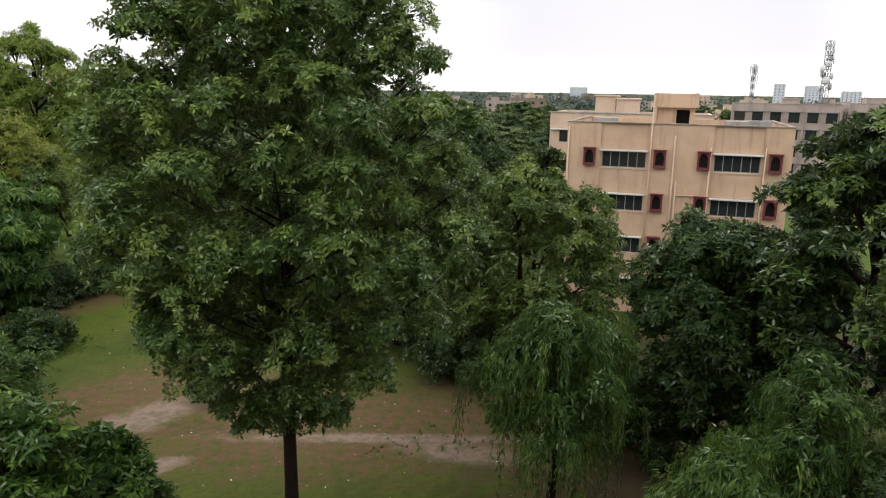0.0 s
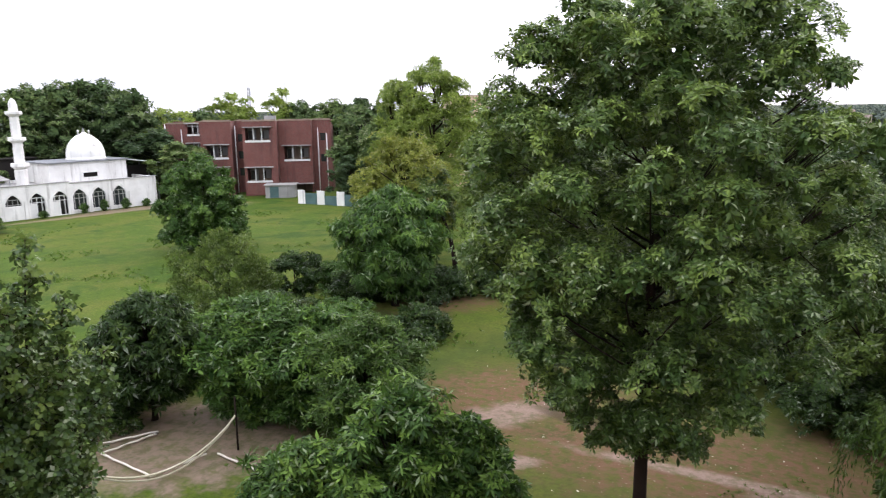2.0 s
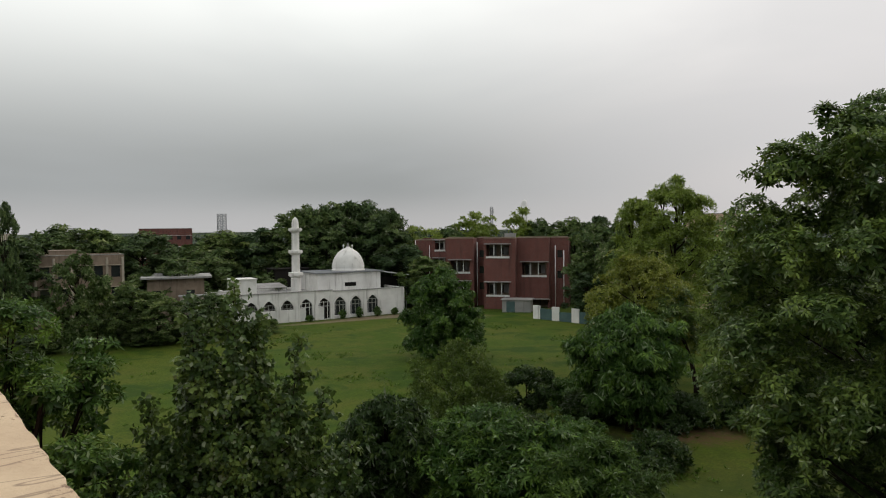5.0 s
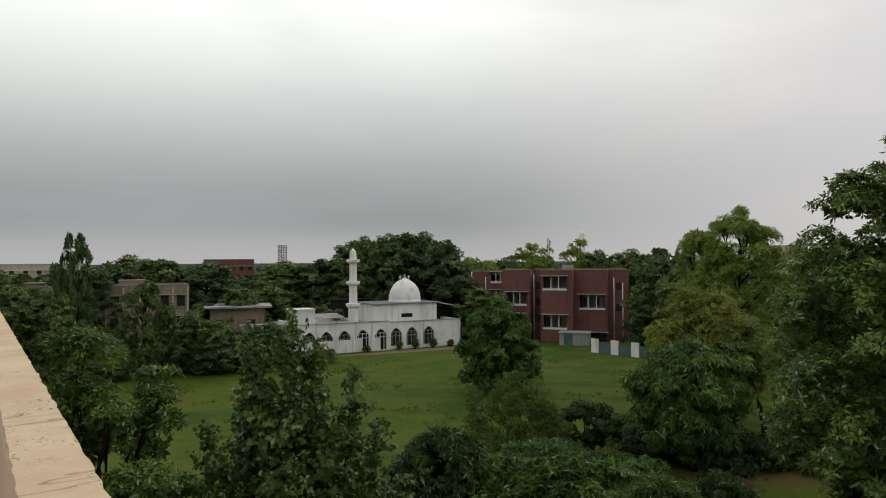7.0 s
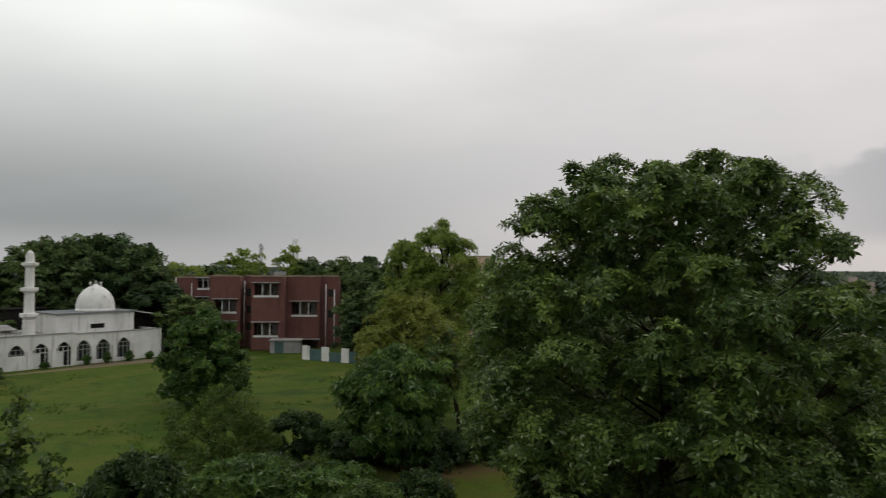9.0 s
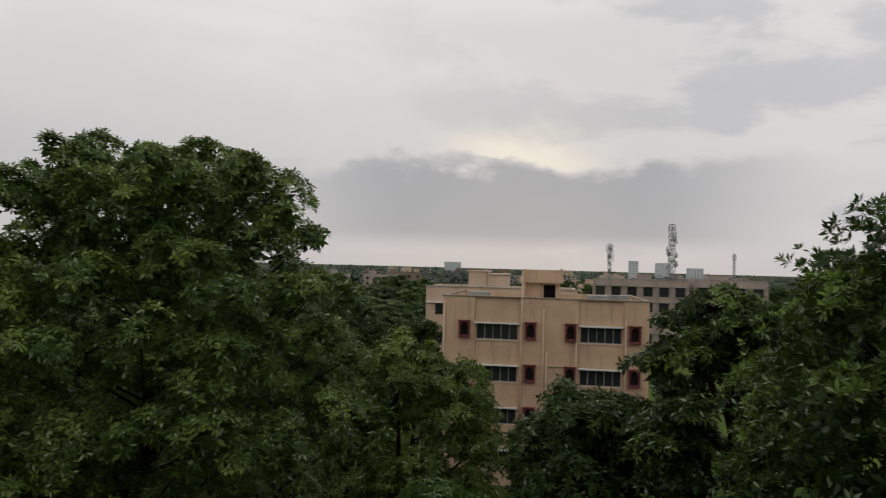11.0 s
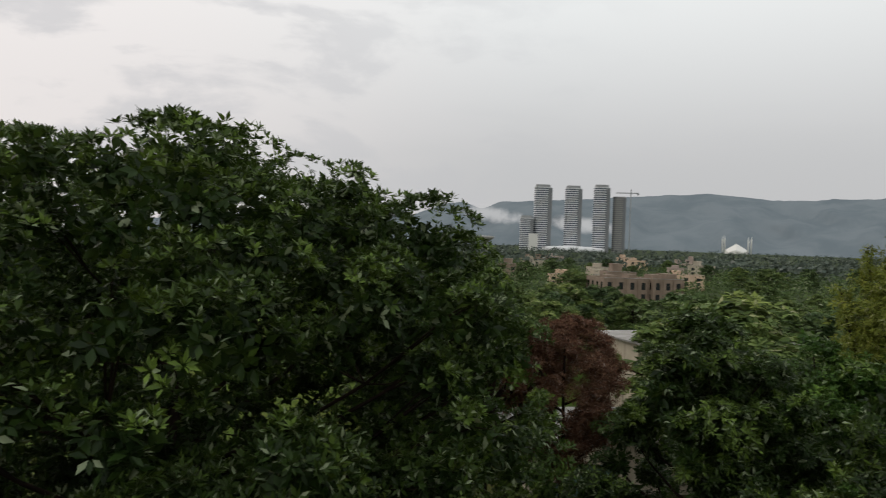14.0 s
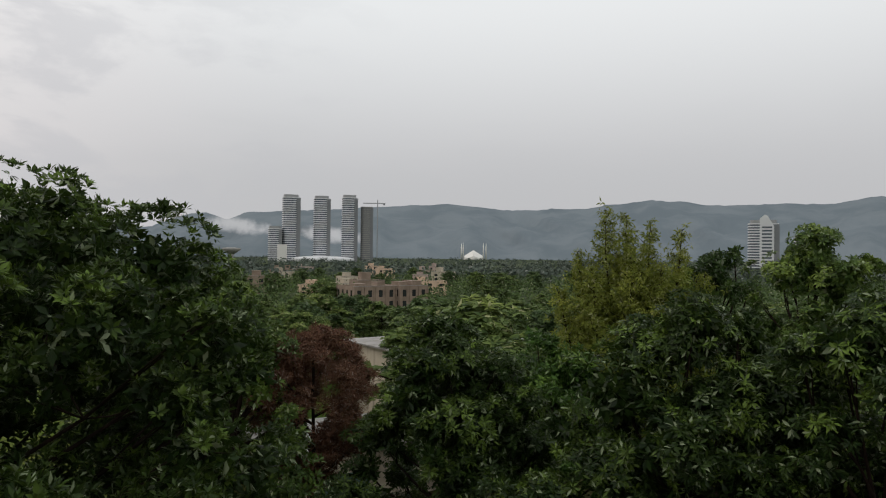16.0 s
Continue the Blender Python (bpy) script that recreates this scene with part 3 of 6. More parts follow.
    d = unit(d * 0.6 + flat * (q * 0.6)[:, None])
    axis = unit(d * 0.7 + np.array([0, 0, 0.55]) + rng.normal(0, 0.28, d.shape))
    v, t = rosettes(rng, pos, axis, per, leaf, leaf_width, spread, droop)
    # coarser leaves close each clump's inside, kept untinted so shade is painted in
    pick = rng.choice(len(lob), size=int(twigs * core), p=share_of)
    q = lob[pick, :3] + unit(rng.normal(size=(len(pick), 3))) * squeeze * (lob[pick, 3] * rng.uniform(0.1, 0.72, len(pick)))[:, None]
    q = q[q[:, 2] > 0.1]
    v2, t2 = rosettes(rng, q, unit(rng.normal(size=q.shape) + [0, 0, 0.4]), 6, leaf * 1.45, leaf_width * 1.8, 70, 0.2)
    tri_mesh("crown", np.concatenate([v, v2]), np.concatenate([t, t2 + len(v)]), mat, root, np.concatenate([np.repeat(flush, per * 4), np.zeros(len(v2))]))
    return root


def weeping(name, where, label, category, mat, seed, height, radius, crown_low, strands=700, leaf=0.13, leaf_width=0.022, trunk_r=0.16, fall=(0.9, 2.4), shape="dome", clumps=18, group="", per=16, lean=(0.0, 0.0)):
    """A tree whose twigs hang in strings of narrow leaves."""
    rng = np.random.default_rng(seed)
    root = thing(name, pose(where[0], where[1], 0), label, category, group)
    lob = lobes_of(rng, shape, radius, crown_low + 0.2 * (height - crown_low), height, clumps, 0.36, seed)
    lob[:, 0] += lean[0]
    lob[:, 1] += lean[1]
    top = crown_low + (height - crown_low) * 0.7
    trunk = [(lean[0] * (i / 6) ** 2 + rng.normal(0, 0.05), lean[1] * (i / 6) ** 2 + rng.normal(0, 0.05), -0.2 + (top + 0.2) * i / 6) for i in range(7)]
    part("trunk", tube_bm(trunk, [trunk_r * (1.2 - 0.8 * i / 6) for i in range(7)], 9), BARK, root)
    bm = bmesh.new()
    for pts, rad in limb_tubes(rng, trunk, trunk_r, lob, crown_low * 0.6 + 0.2, trunk_r * 0.5):
        tube_bm(pts, rad, 5, bm)
    part("branching", bm, BARK, root)
    bunch = max(20, strands // 7)
    pick = rng.choice(len(lob), size=bunch, p=lob[:, 3] ** 2 / (lob[:, 3] ** 2).sum())
    d = unit(rng.normal(size=(bunch, 3)) + np.array([0, 0, 0.7]))
    d[:, 2] = np.abs(d[:, 2]) * 0.9
    home = lob[pick, :3] + d * lob[pick, 3:4] * rng.uniform(0.7, 1.1, (bunch, 1))
    which = rng.integers(0, bunch, strands)
    start = home[which] + rng.normal(0, 0.10, (strands, 3))
    out = unit(d[which] * [1, 1, 0] + rng.normal(0, 0.15, (strands, 3)) * [1, 1, 0])
    fall_len = (rng.uniform(*fall, bunch))[which] * rng.uniform(0.6, 1.1, strands)
    s = (np.arange(per)[None, :] + rng.random((strands, per))) / per
    arc = fall_len[:, None] * s
    swing = 0.45 * (1 - np.exp(-2.2 * s))
    drop = arc * (0.1 + 0.9 * s) - 0.16 * np.sin(np.pi * np.minimum(1.0, s * 2.2))
    p = start[:, None] + out[:, None] * swing[..., None] + rng.normal(0, 0.02, (strands, per, 3))
    p[..., 2] -= drop
    way = out[:, None] * (0.5 * (1 - s) + 0.12)[..., None] + rng.normal(0, 0.26, (strands, per, 3))
    way[..., 2] -= 0.45 + 0.7 * s
    p, way = p.reshape(-1, 3), unit(way.reshape(-1, 3))
    ok = p[:, 2] > 0.15
    p, way = p[ok], way[ok]
    nrm = np.repeat(out, per, 0)[ok] + rng.normal(0, 0.5, p.shape) + [0, 0, 0.9]
    ln = leaf * rng.uniform(0.7, 1.4, len(p))
    v, t = leaves(p, way, nrm, ln, ln * leaf_width / leaf)
    flush = np.repeat(np.repeat(np.clip(rng.normal(0.0, 0.45, bunch), 0, 0.9)[which], per)[ok], 4)
    # short upright sprays close the top
    k = int(strands * 0.9)
    pick = rng.choice(len(lob), size=k)
    d = unit(rng.normal(size=(k, 3)) + np.array([0, 0, 0.6]))
    c = lob[pick, :3] + d * lob[pick, 3:4] * rng.uniform(0.2, 0.95, (k, 1))
    v2, t2 = rosettes(rng, c, unit(d + [0, 0, 0.3]), 8, leaf * 1.3, leaf_width * 2.0, 60, 0.6)
    tri_mesh("crown", np.concatenate([v, v2]), np.concatenate([t, t2 + len(v)]), mat, root, np.concatenate([flush, np.zeros(len(v2))]))
    return root


# ---- ground ----
bm = bmesh.new()
bmesh.ops.create_grid(bm, x_segments=60, y_segments=60, size=1.0)
for v in bm.verts:
    # cells grow outwards to the horizon; low unevenness near by
    x, y = [math.copysign(140 * abs(c) + 4660 * abs(c) ** 6, c) for c in v.co.xy]
    near = 1.0 if math.hypot(x, y) > 20 else 0.0
    v.co = (x, y, 0.12 * noise.noise((x * 0.06, y * 0.06, 0)) * near)
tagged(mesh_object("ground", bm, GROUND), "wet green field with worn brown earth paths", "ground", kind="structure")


# ---- own building with the roof the camera stands on ----
own = thing("house", pose(1.245, -0.336, 0, 0, 0, 165.6), "peach plastered block of flats with a flat roof", "building")
each("wall", PEACH, own, (0, 26, 0.0, 0.25, 0, 13.9), (0, 0.25, 0.25, 14, 0, 13.9), (25.75, 26, 0.25, 14, 0, 13.9), (0.25, 25.75, 13.75, 14, 0, 13.9))
part("roof", boxes((0.25, 25.75, 0.25, 13.75, 13.6, 13.85)), CONCRETE, own)
bm = boxes((0, 26, 0.012, 0.172, 13.9, 14.9), (0, 0.16, 0.172, 14, 13.9, 14.9), (25.84, 26, 0.172, 14, 13.9, 14.9))
part("parapet", bm, PEACH, own)
bm = bmesh.new()
cells = 520
for i in range(cells + 1):
    x = 26.0 * i / cells
    e = [0.008 * noise.noise((x * 7, k * 3.1, 0)) + 0.006 * noise.noise((x * 26, k * 3.1, 5)) for k in range(2)]
    bm.verts.new((x, -0.004 + e[0], 14.9)), bm.verts.new((x, 0.002 + e[0], 14.95 + 0.004 * noise.noise((x * 4, 0, 1))))
    bm.verts.new((x, 0.184 + e[1], 14.95 + 0.004 * noise.noise((x * 4, 9, 1)))), bm.verts.new((x, 0.188 + e[1], 14.9))
bm.verts.ensure_lookup_table()
for i in range(cells):
    a, b = bm.verts[4 * i:4 * i + 4], bm.verts[4 * i + 4:4 * i + 8]
    for j in range(4):
        bm.faces.new((a[j], b[j], b[(j + 1) % 4], a[(j + 1) % 4]))
bm.normal_update()
part("coping", bm, LEDGE, own, "worn cement coping with flaked paint")


# ---- buildings ----
def pane_grid(w, h, bars, mat_bar, parent, m, depth=0.05, thick=0.05):
    """Window frame with upright bars, and a pane behind it."""
    out = [(0, w, 0, depth, 0, thick), (0, w, 0, depth, h - thick, h), (0, thick, 0, depth, thick, h - thick), (w - thick, w, 0, depth, thick, h - thick)]
    for i in range(1, bars):
        x = w * i / bars
        out.append((x - thick / 2, x + thick / 2, 0, depth, thick, h - thick))
    f = part("frame", boxes(*out), mat_bar, parent)
    f.matrix_basis = m
    p = part("pane", boxes((thick, w - thick, depth * 0.4, depth * 0.6, thick, h - thick)), GLASS, parent)
    p.matrix_basis = m
    return f, p


def arch_plate(w, h, hole_w, z0, z_spring, z_top, y0, y1, steps=6, pointed=False):
    """A plate with an arched opening through it."""
    bm = bmesh.new()
    xs = [hole_w * (i / steps - 0.5) for i in range(steps + 1)]

    def top(x):
        u = min(1.0, abs(x) / (hole_w / 2))
        return z_spring + (z_top - z_spring) * ((1 - u ** 1.5) ** 0.75 if pointed else math.sqrt(1 - u * u))

    def quad(a, b, c, d):
        bm.faces.new([bm.verts.new((p[0] + w / 2, y0, p[1])) for p in (a, b, c, d)])

    quad((-w / 2, 0), (-hole_w / 2, 0), (-hole_w / 2, h), (-w / 2, h))
    quad((hole_w / 2, 0), (w / 2, 0), (w / 2, h), (hole_w / 2, h))
    for a, b in zip(xs, xs[1:]):
        quad((a, top(a)), (b, top(b)), (b, h), (a, h))
    if z0 > 0:
        quad((-hole_w / 2, 0), (hole_w / 2, 0), (hole_w / 2, z0), (-hole_w / 2, z0))
    bmesh.ops.remove_doubles(bm, verts=bm.verts[:], dist=1e-4)
    ext = bmesh.ops.extrude_face_region(bm, geom=bm.faces[:])
    bmesh.ops.translate(bm, vec=(0, y1 - y0, 0), verts=[v for v in ext["geom"] if isinstance(v, bmesh.types.BMVert)])
    bmesh.ops.recalc_face_normals(bm, faces=bm.faces[:])
    return bm


FLAT = {"L": 14.4, "strips": (2.3, 5.5, 9.62, 12.7), "reds": (1.15, 5.83, 8.62, 12.98), "stair": 5.5}


def peach_flats():
    """Four-storey block: bays with window bands, red boxed arched windows on the proud strips."""
    root = thing("apartment_building", pose(17.61, 47.86, 0, 0, 0, -28.25), "four-storey peach plastered flats with red window boxes", "building")
    L, H, D = FLAT["L"], 13.3, 12.0
    rows = [(1.36, 2.46), (4.34, 5.44), (7.32, 8.42), (10.30, 11.40)]
    p1, p2, p3, p4 = FLAT["strips"]
    ra, rb, rc, rd = FLAT["reds"]
    strips = [(0.0, p1, -0.15, [ra]), (p1, p2, 0.0, []), (p2, p3, -0.15, [rb, rc]), (p3, p4, 0.0, []), (p4, L, -0.15, [rd])]
    box_rows = {ra: [3], rd: [2, 3], rb: [0, 1, 2, 3], rc: [0, 1, 2, 3]}
    for a, b, y, reds in strips:
        if reds:
            holes = [(x - a + 0.15, x - a + 0.75, rows[r][0] + 0.25, rows[r][1] + 0.1) for x in reds for r in box_rows[x]]
        else:
            holes = [(0.12, b - a - 0.12, z0, z1) for z0, z1 in rows]
        part("wall", moved(holed(b - a, H, y, 0.25, holes), pose(a, 0, 0)), PEACH, root)
    each("wall", PEACH, root, (0, 0.25, 0.25, D, 0, H), (L - 0.25, L, 0.25, D, 0, H), (0.25, L - 0.25, D - 0.25, D, 0, H))
    part("roof", boxes((0.25, L - 0.25, 0.25, D - 0.25, 12.1, 12.3)), CONCRETE, root)
    # near-black backing stands for the shade in the rooms
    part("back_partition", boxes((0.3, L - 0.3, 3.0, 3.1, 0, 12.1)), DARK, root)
    for z0, z1 in rows:
        part("floor_slab", boxes((0.3, L - 0.3, 0.3, 3.0, z0 - 1.2, z0 - 1.1)), CONCRETE, root)
    part("coping", boxes((-0.05, L + 0.05, -0.2, 0.3, H, H + 0.08), (-0.05, 0.3, 0.3, D, H, H + 0.08), (L - 0.3, L + 0.05, 0.3, D, H, H + 0.08)), UMBER, root, "dirty cement coping")
    for a, b in ((p1, p2), (p3, p4)):
        for z0, z1 in rows:
            win = new("window")
            win.parent, win.location = root, (a + 0.12, 0.14, z0)
            w = b - a - 0.24
            pane_grid(w, z1 - z0, 5, CONCRETE, win, pose(0, 0, 0))
            part("sunshade", boxes((a + 0.02, b - 0.02, -0.28, -0.002, z1 + 0.03, z1 + 0.12)), FRAME_W, root, "pale concrete sunshade")
            for c0, c1 in ((0.3, w * 0.38), (w * 0.45, w * 0.72)):
                part("curtain", boxes((c0, c1, 0.2, 0.22, 0.02, 1.05)), CURTAIN, win)
            part("sill_band", boxes((a + 0.02, b - 0.02, -0.05, -0.002, z0 - 0.1, z0 - 0.02)), PEACH_PALE, root)
    for x, rr in box_rows.items():
        for r in rr:
            z = rows[r][0]
            win = new("window_box")
            win.parent, win.location = root, (x, -0.15, z)
            part("hood", boxes((0.05, 0.85, -0.30, -0.003, 0.1, 0.17), (0.0, 0.9, -0.36, -0.003, 1.27, 1.34), (0.05, 0.11, -0.30, -0.003, 0.17, 1.27), (0.79, 0.85, -0.30, -0.003, 0.17, 1.27)), RED_PAINT, win)
            part("arch", moved(arch_plate(0.68, 1.10, 0.54, 0.10, 0.70, 1.00, -0.2, -0.14), pose(0.11, 0, 0.17)), RED_PAINT, win)
            # near-black sheet stands for the shaded room behind the arch
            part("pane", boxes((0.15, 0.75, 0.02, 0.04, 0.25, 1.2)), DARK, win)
    for x, top in ((p2 + 0.15, 15.2), (rb + 1.35, 12.6), (rb + 1.6, 9.6), (p3 - 0.15, 11.9), (0.12, 13.0), (p4 + 0.12, 12.0)):
        part("pipe", tube_bm([(x, -0.24, 0.2), (x, -0.24, top)], [0.055, 0.055], 8), PEACH_PALE, root)
    for z in (2.6, 5.6, 8.6):
        part("pipe", tube_bm([(rb + 1.7, -0.24, z), (p3 - 0.1, -0.24, z + 0.04)], [0.045, 0.045], 6), PEACH_PALE, root)
    # stair head on the roof
    w = FLAT["stair"]
    each("stair_wall", PEACH, root, (w, w + 0.25, 3.4, 7.4, 12.3, 15.35), (w + 0.25, w + 1.6, 3.7, 3.9, 12.3, 14.35), (w + 2.5, w + 2.85, 3.7, 3.9, 12.3, 14.35), (w + 1.6, w + 2.5, 3.7, 3.9, 14.2, 14.35), (w + 2.65, w + 2.85, 3.9, 7.4, 12.3, 14.35), (w + 0.25, w + 2.65, 7.2, 7.4, 12.3, 14.35))
    part("water_tank", boxes((w + 0.27, w + 3.05, 3.2, 7.5, 14.36, 15.33)), PEACH, root, "boxed roof tank above the stair")
    # near-black sheet stands for shade in the open stair doorway
    part("stair_door", boxes((w + 1.6, w + 2.5, 4.4, 4.45, 12.3, 14.2)), DARK, root)
    for x, y in ((1.2, 6), (10.5, 5), (12.2, 7)):
        part("roof_kerb", boxes((x, x + 1.6, y, y + 1.2, 12.3, 12.3 + 1.15)), CONCRETE, root)
    return root


peach_flats()


def block(name, m, length, depth, height, mat, label, storeys, bays, win=(1.2, 1.2), sill=0.9, tops=(), group="", bands=None, category="building", skip=0, fins=None):
    """A plain flat-roofed building: walls with window openings on three sides, panes, roof edge, roof rooms."""
    root = thing(name, m, label, category, group)
    sh = (height - 0.8) / storeys
    win_h = min(win[1], sh - 0.5)
    sl = min(sill, sh - win_h - 0.3)

    def side(w, count):
        step = w / count
        return [(step * (i + 0.5) - win[0] / 2, step * (i + 0.5) + win[0] / 2, s * sh + sl, s * sh + sl + win_h) for i in range(count) for s in range(storeys) if (i * 7 + s * 3) % 11 >= skip]

    front = side(length, bays)
    part("wall", holed(length, height, 0, 0.25, front), mat, root)
    dcount = max(1, round(bays * depth / length))
    flank = side(depth - 0.5, dcount)
    part("wall", moved(holed(depth - 0.5, height, 0, 0.25, flank), pose(0.25, 0.25, 0, 0, 0, 90)), mat, root)
    part("wall", moved(holed(depth - 0.5, height, 0, 0.25, flank), pose(length, 0.25, 0, 0, 0, 90)), mat, root)
    part("wall", boxes((0, length, depth - 0.25, depth, 0, height)), mat, root)
    part("roof", boxes((0.25, length - 0.25, 0.25, depth - 0.25, height - 0.8, height - 0.6)), CONCRETE, root)
    part("coping", boxes((-0.08, length + 0.08, -0.08, 0.33, height, height + 0.1)), CONCRETE, root)
    first = None
    for ms, holes in ((pose(0, 0, 0), front), (pose(0.25, 0.25, 0, 0, 0, 90), flank), (pose(length, 0.25, 0, 0, 0, 90), flank)):
        for x0, x1, z0, z1 in holes:
            at = ms @ pose(x0, 0.12, z0)
            if first is None:
                w, h = win[0], win_h
                first = part("window", boxes((0.0, w, 0.0, 0.06, 0.0, h), bevel=0.02), GLASS, root)
                first.matrix_basis = at
            else:
                share("window", first, root, at)
    if bands:
        for s in range(storeys):
            part("sunshade", boxes((0.1, length - 0.1, -0.35, -0.003, s * sh + sl + win_h + 0.06, s * sh + sl + win_h + 0.16)), bands, root)
    if fins:
        for i in range(bays + 1):
            x = min(length - 0.35, max(0.0, length / bays * i - 0.17))
            part("pilaster", boxes((x, x + 0.35, -0.32, -0.003, 0, height - 0.4)), fins, root)
    for x0, x1, y0, y1, h in tops:
        part("roof_room", boxes((x0, x1, y0, y1, height - 0.6, height + h), (x0 - 0.15, x1 + 0.15, y0 - 0.15, y1 + 0.15, height + h, height + h + 0.12)), mat, root)
    return root


block("apartment_building", pose(24.4, 72.0, 0, 0, 0, -28.25), 16, 11, 13.2, PEACH_PALE, "faded peach flats behind the front block", 4, 5, tops=((4.2, 6.3, 3, 7, 1.7), (6.4, 8.6, 2.5, 7, 1.4)), bands=FRAME_W)
block("apartment_building", pose(79.5, 127.5, 0, 0, 0, -32), 19, 12, 13.6, GREYPINK, "grey-pink concrete flats with dark window bands", 4, 6, (1.9, 1.9), 0.6, tops=((9, 12, 3, 8, 0.9),), bands=CONCRETE, fins=GREYPINK)
block("apartment_building", pose(97.0, 117.5, 0, 0, 0, -32), 14, 12, 13.9, GREYPINK, "grey-pink concrete flats with dark window bands", 4, 4, (1.9, 1.9), 0.6, tops=((3, 7, 3, 8, 1.0),), bands=CONCRETE, fins=GREYPINK)
block("apartment_building", pose(-126.9, 33.0, 0, 0, 0, 66), 31, 11, 11.6, UMBER, "stained brown three-storey flats among trees", 3, 12, (1.35, 1.9), 0.7, tops=((20, 24, 3, 7, 0.7), (6, 9, 2, 6, 0.5)), bands=CREAM, fins=CREAM)
block("apartment_building", pose(-226, 127, 0, 0, 0, 58), 17, 12, 16.2, BRICK, "distant red brick flats", 4, 6, (1.4, 1.3), bands=FRAME_W)
block("apartment_building", pose(-270, 62, 0, 0, 0, 75), 40, 12, 15.0, CREAM, "distant cream flats over the trees", 4, 10, (1.4, 1.3), bands=FRAME_W)
block("apartment_building", pose(-44, 132, 0, 0, 0, 18), 9, 8, 17.6, PEACH_PALE, "tan building half hidden by trees", 5, 3, (1.4, 1.3))


def slab_house():
    """Two-storey house under a thick overhanging roof slab, with a lower annex and yard walls."""
    root = thing("house", pose(-99.8, 57.0, 0, 0, 0, 58), "brown plastered house under a pale overhanging slab", "house")
    holes = [(0.8, 2.0, 5.0, 6.4), (5.6, 6.8, 5.0, 6.4), (0.8, 2.0, 1.2, 2.6), (3.6, 4.8, 1.2, 2.6)]
    part("wall", holed(8.2, 8.2, 0, 0.25, holes), UMBER, root)
    each("wall", UMBER, root, (0, 0.25, 0.25, 6.5, 0, 8.2), (7.95, 8.2, 0.25, 6.5, 0, 8.2), (0.25, 7.95, 6.25, 6.5, 0, 8.2))
    for x0, x1, z0, z1 in holes:
        part("window", boxes((x0, x1, 0.12, 0.17, z0, z1)), GLASS, root)
    part("roof", boxes((-0.9, 9.3, -1.1, 7.2, 8.2, 8.5), bevel=0.03), CONCRETE, root, "pale weathered roof slab")
    part("roof_kerb", boxes((1.0, 2.2, 2, 3, 8.5, 8.9)), CONCRETE, root)
    part("balcony_slab", boxes((3.0, 8.9, -1.0, -0.004, 3.6, 3.85)), CREAM, root)
    part("balcony_rail", boxes((3.0, 8.9, -1.0, -0.9, 3.85, 4.6)), CREAM, root)
    part("annex_wall", holed(6.5, 5.6, -3.2, -2.95, [(0.8, 2.2, 3.3, 4.7), (3.6, 5.0, 3.3, 4.7)]), CREAM, root).location = (4.6, 0, 0)
    for x in (5.4, 8.2):
        part("annex_pane", boxes((x, x + 1.4, -3.1, -3.05, 3.3, 4.7)), DARK, root)
    part("annex_roof", boxes((4.4, 11.3, -3.4, -1.02, 5.6, 5.75)), CONCRETE, root)
    return root


slab_house()


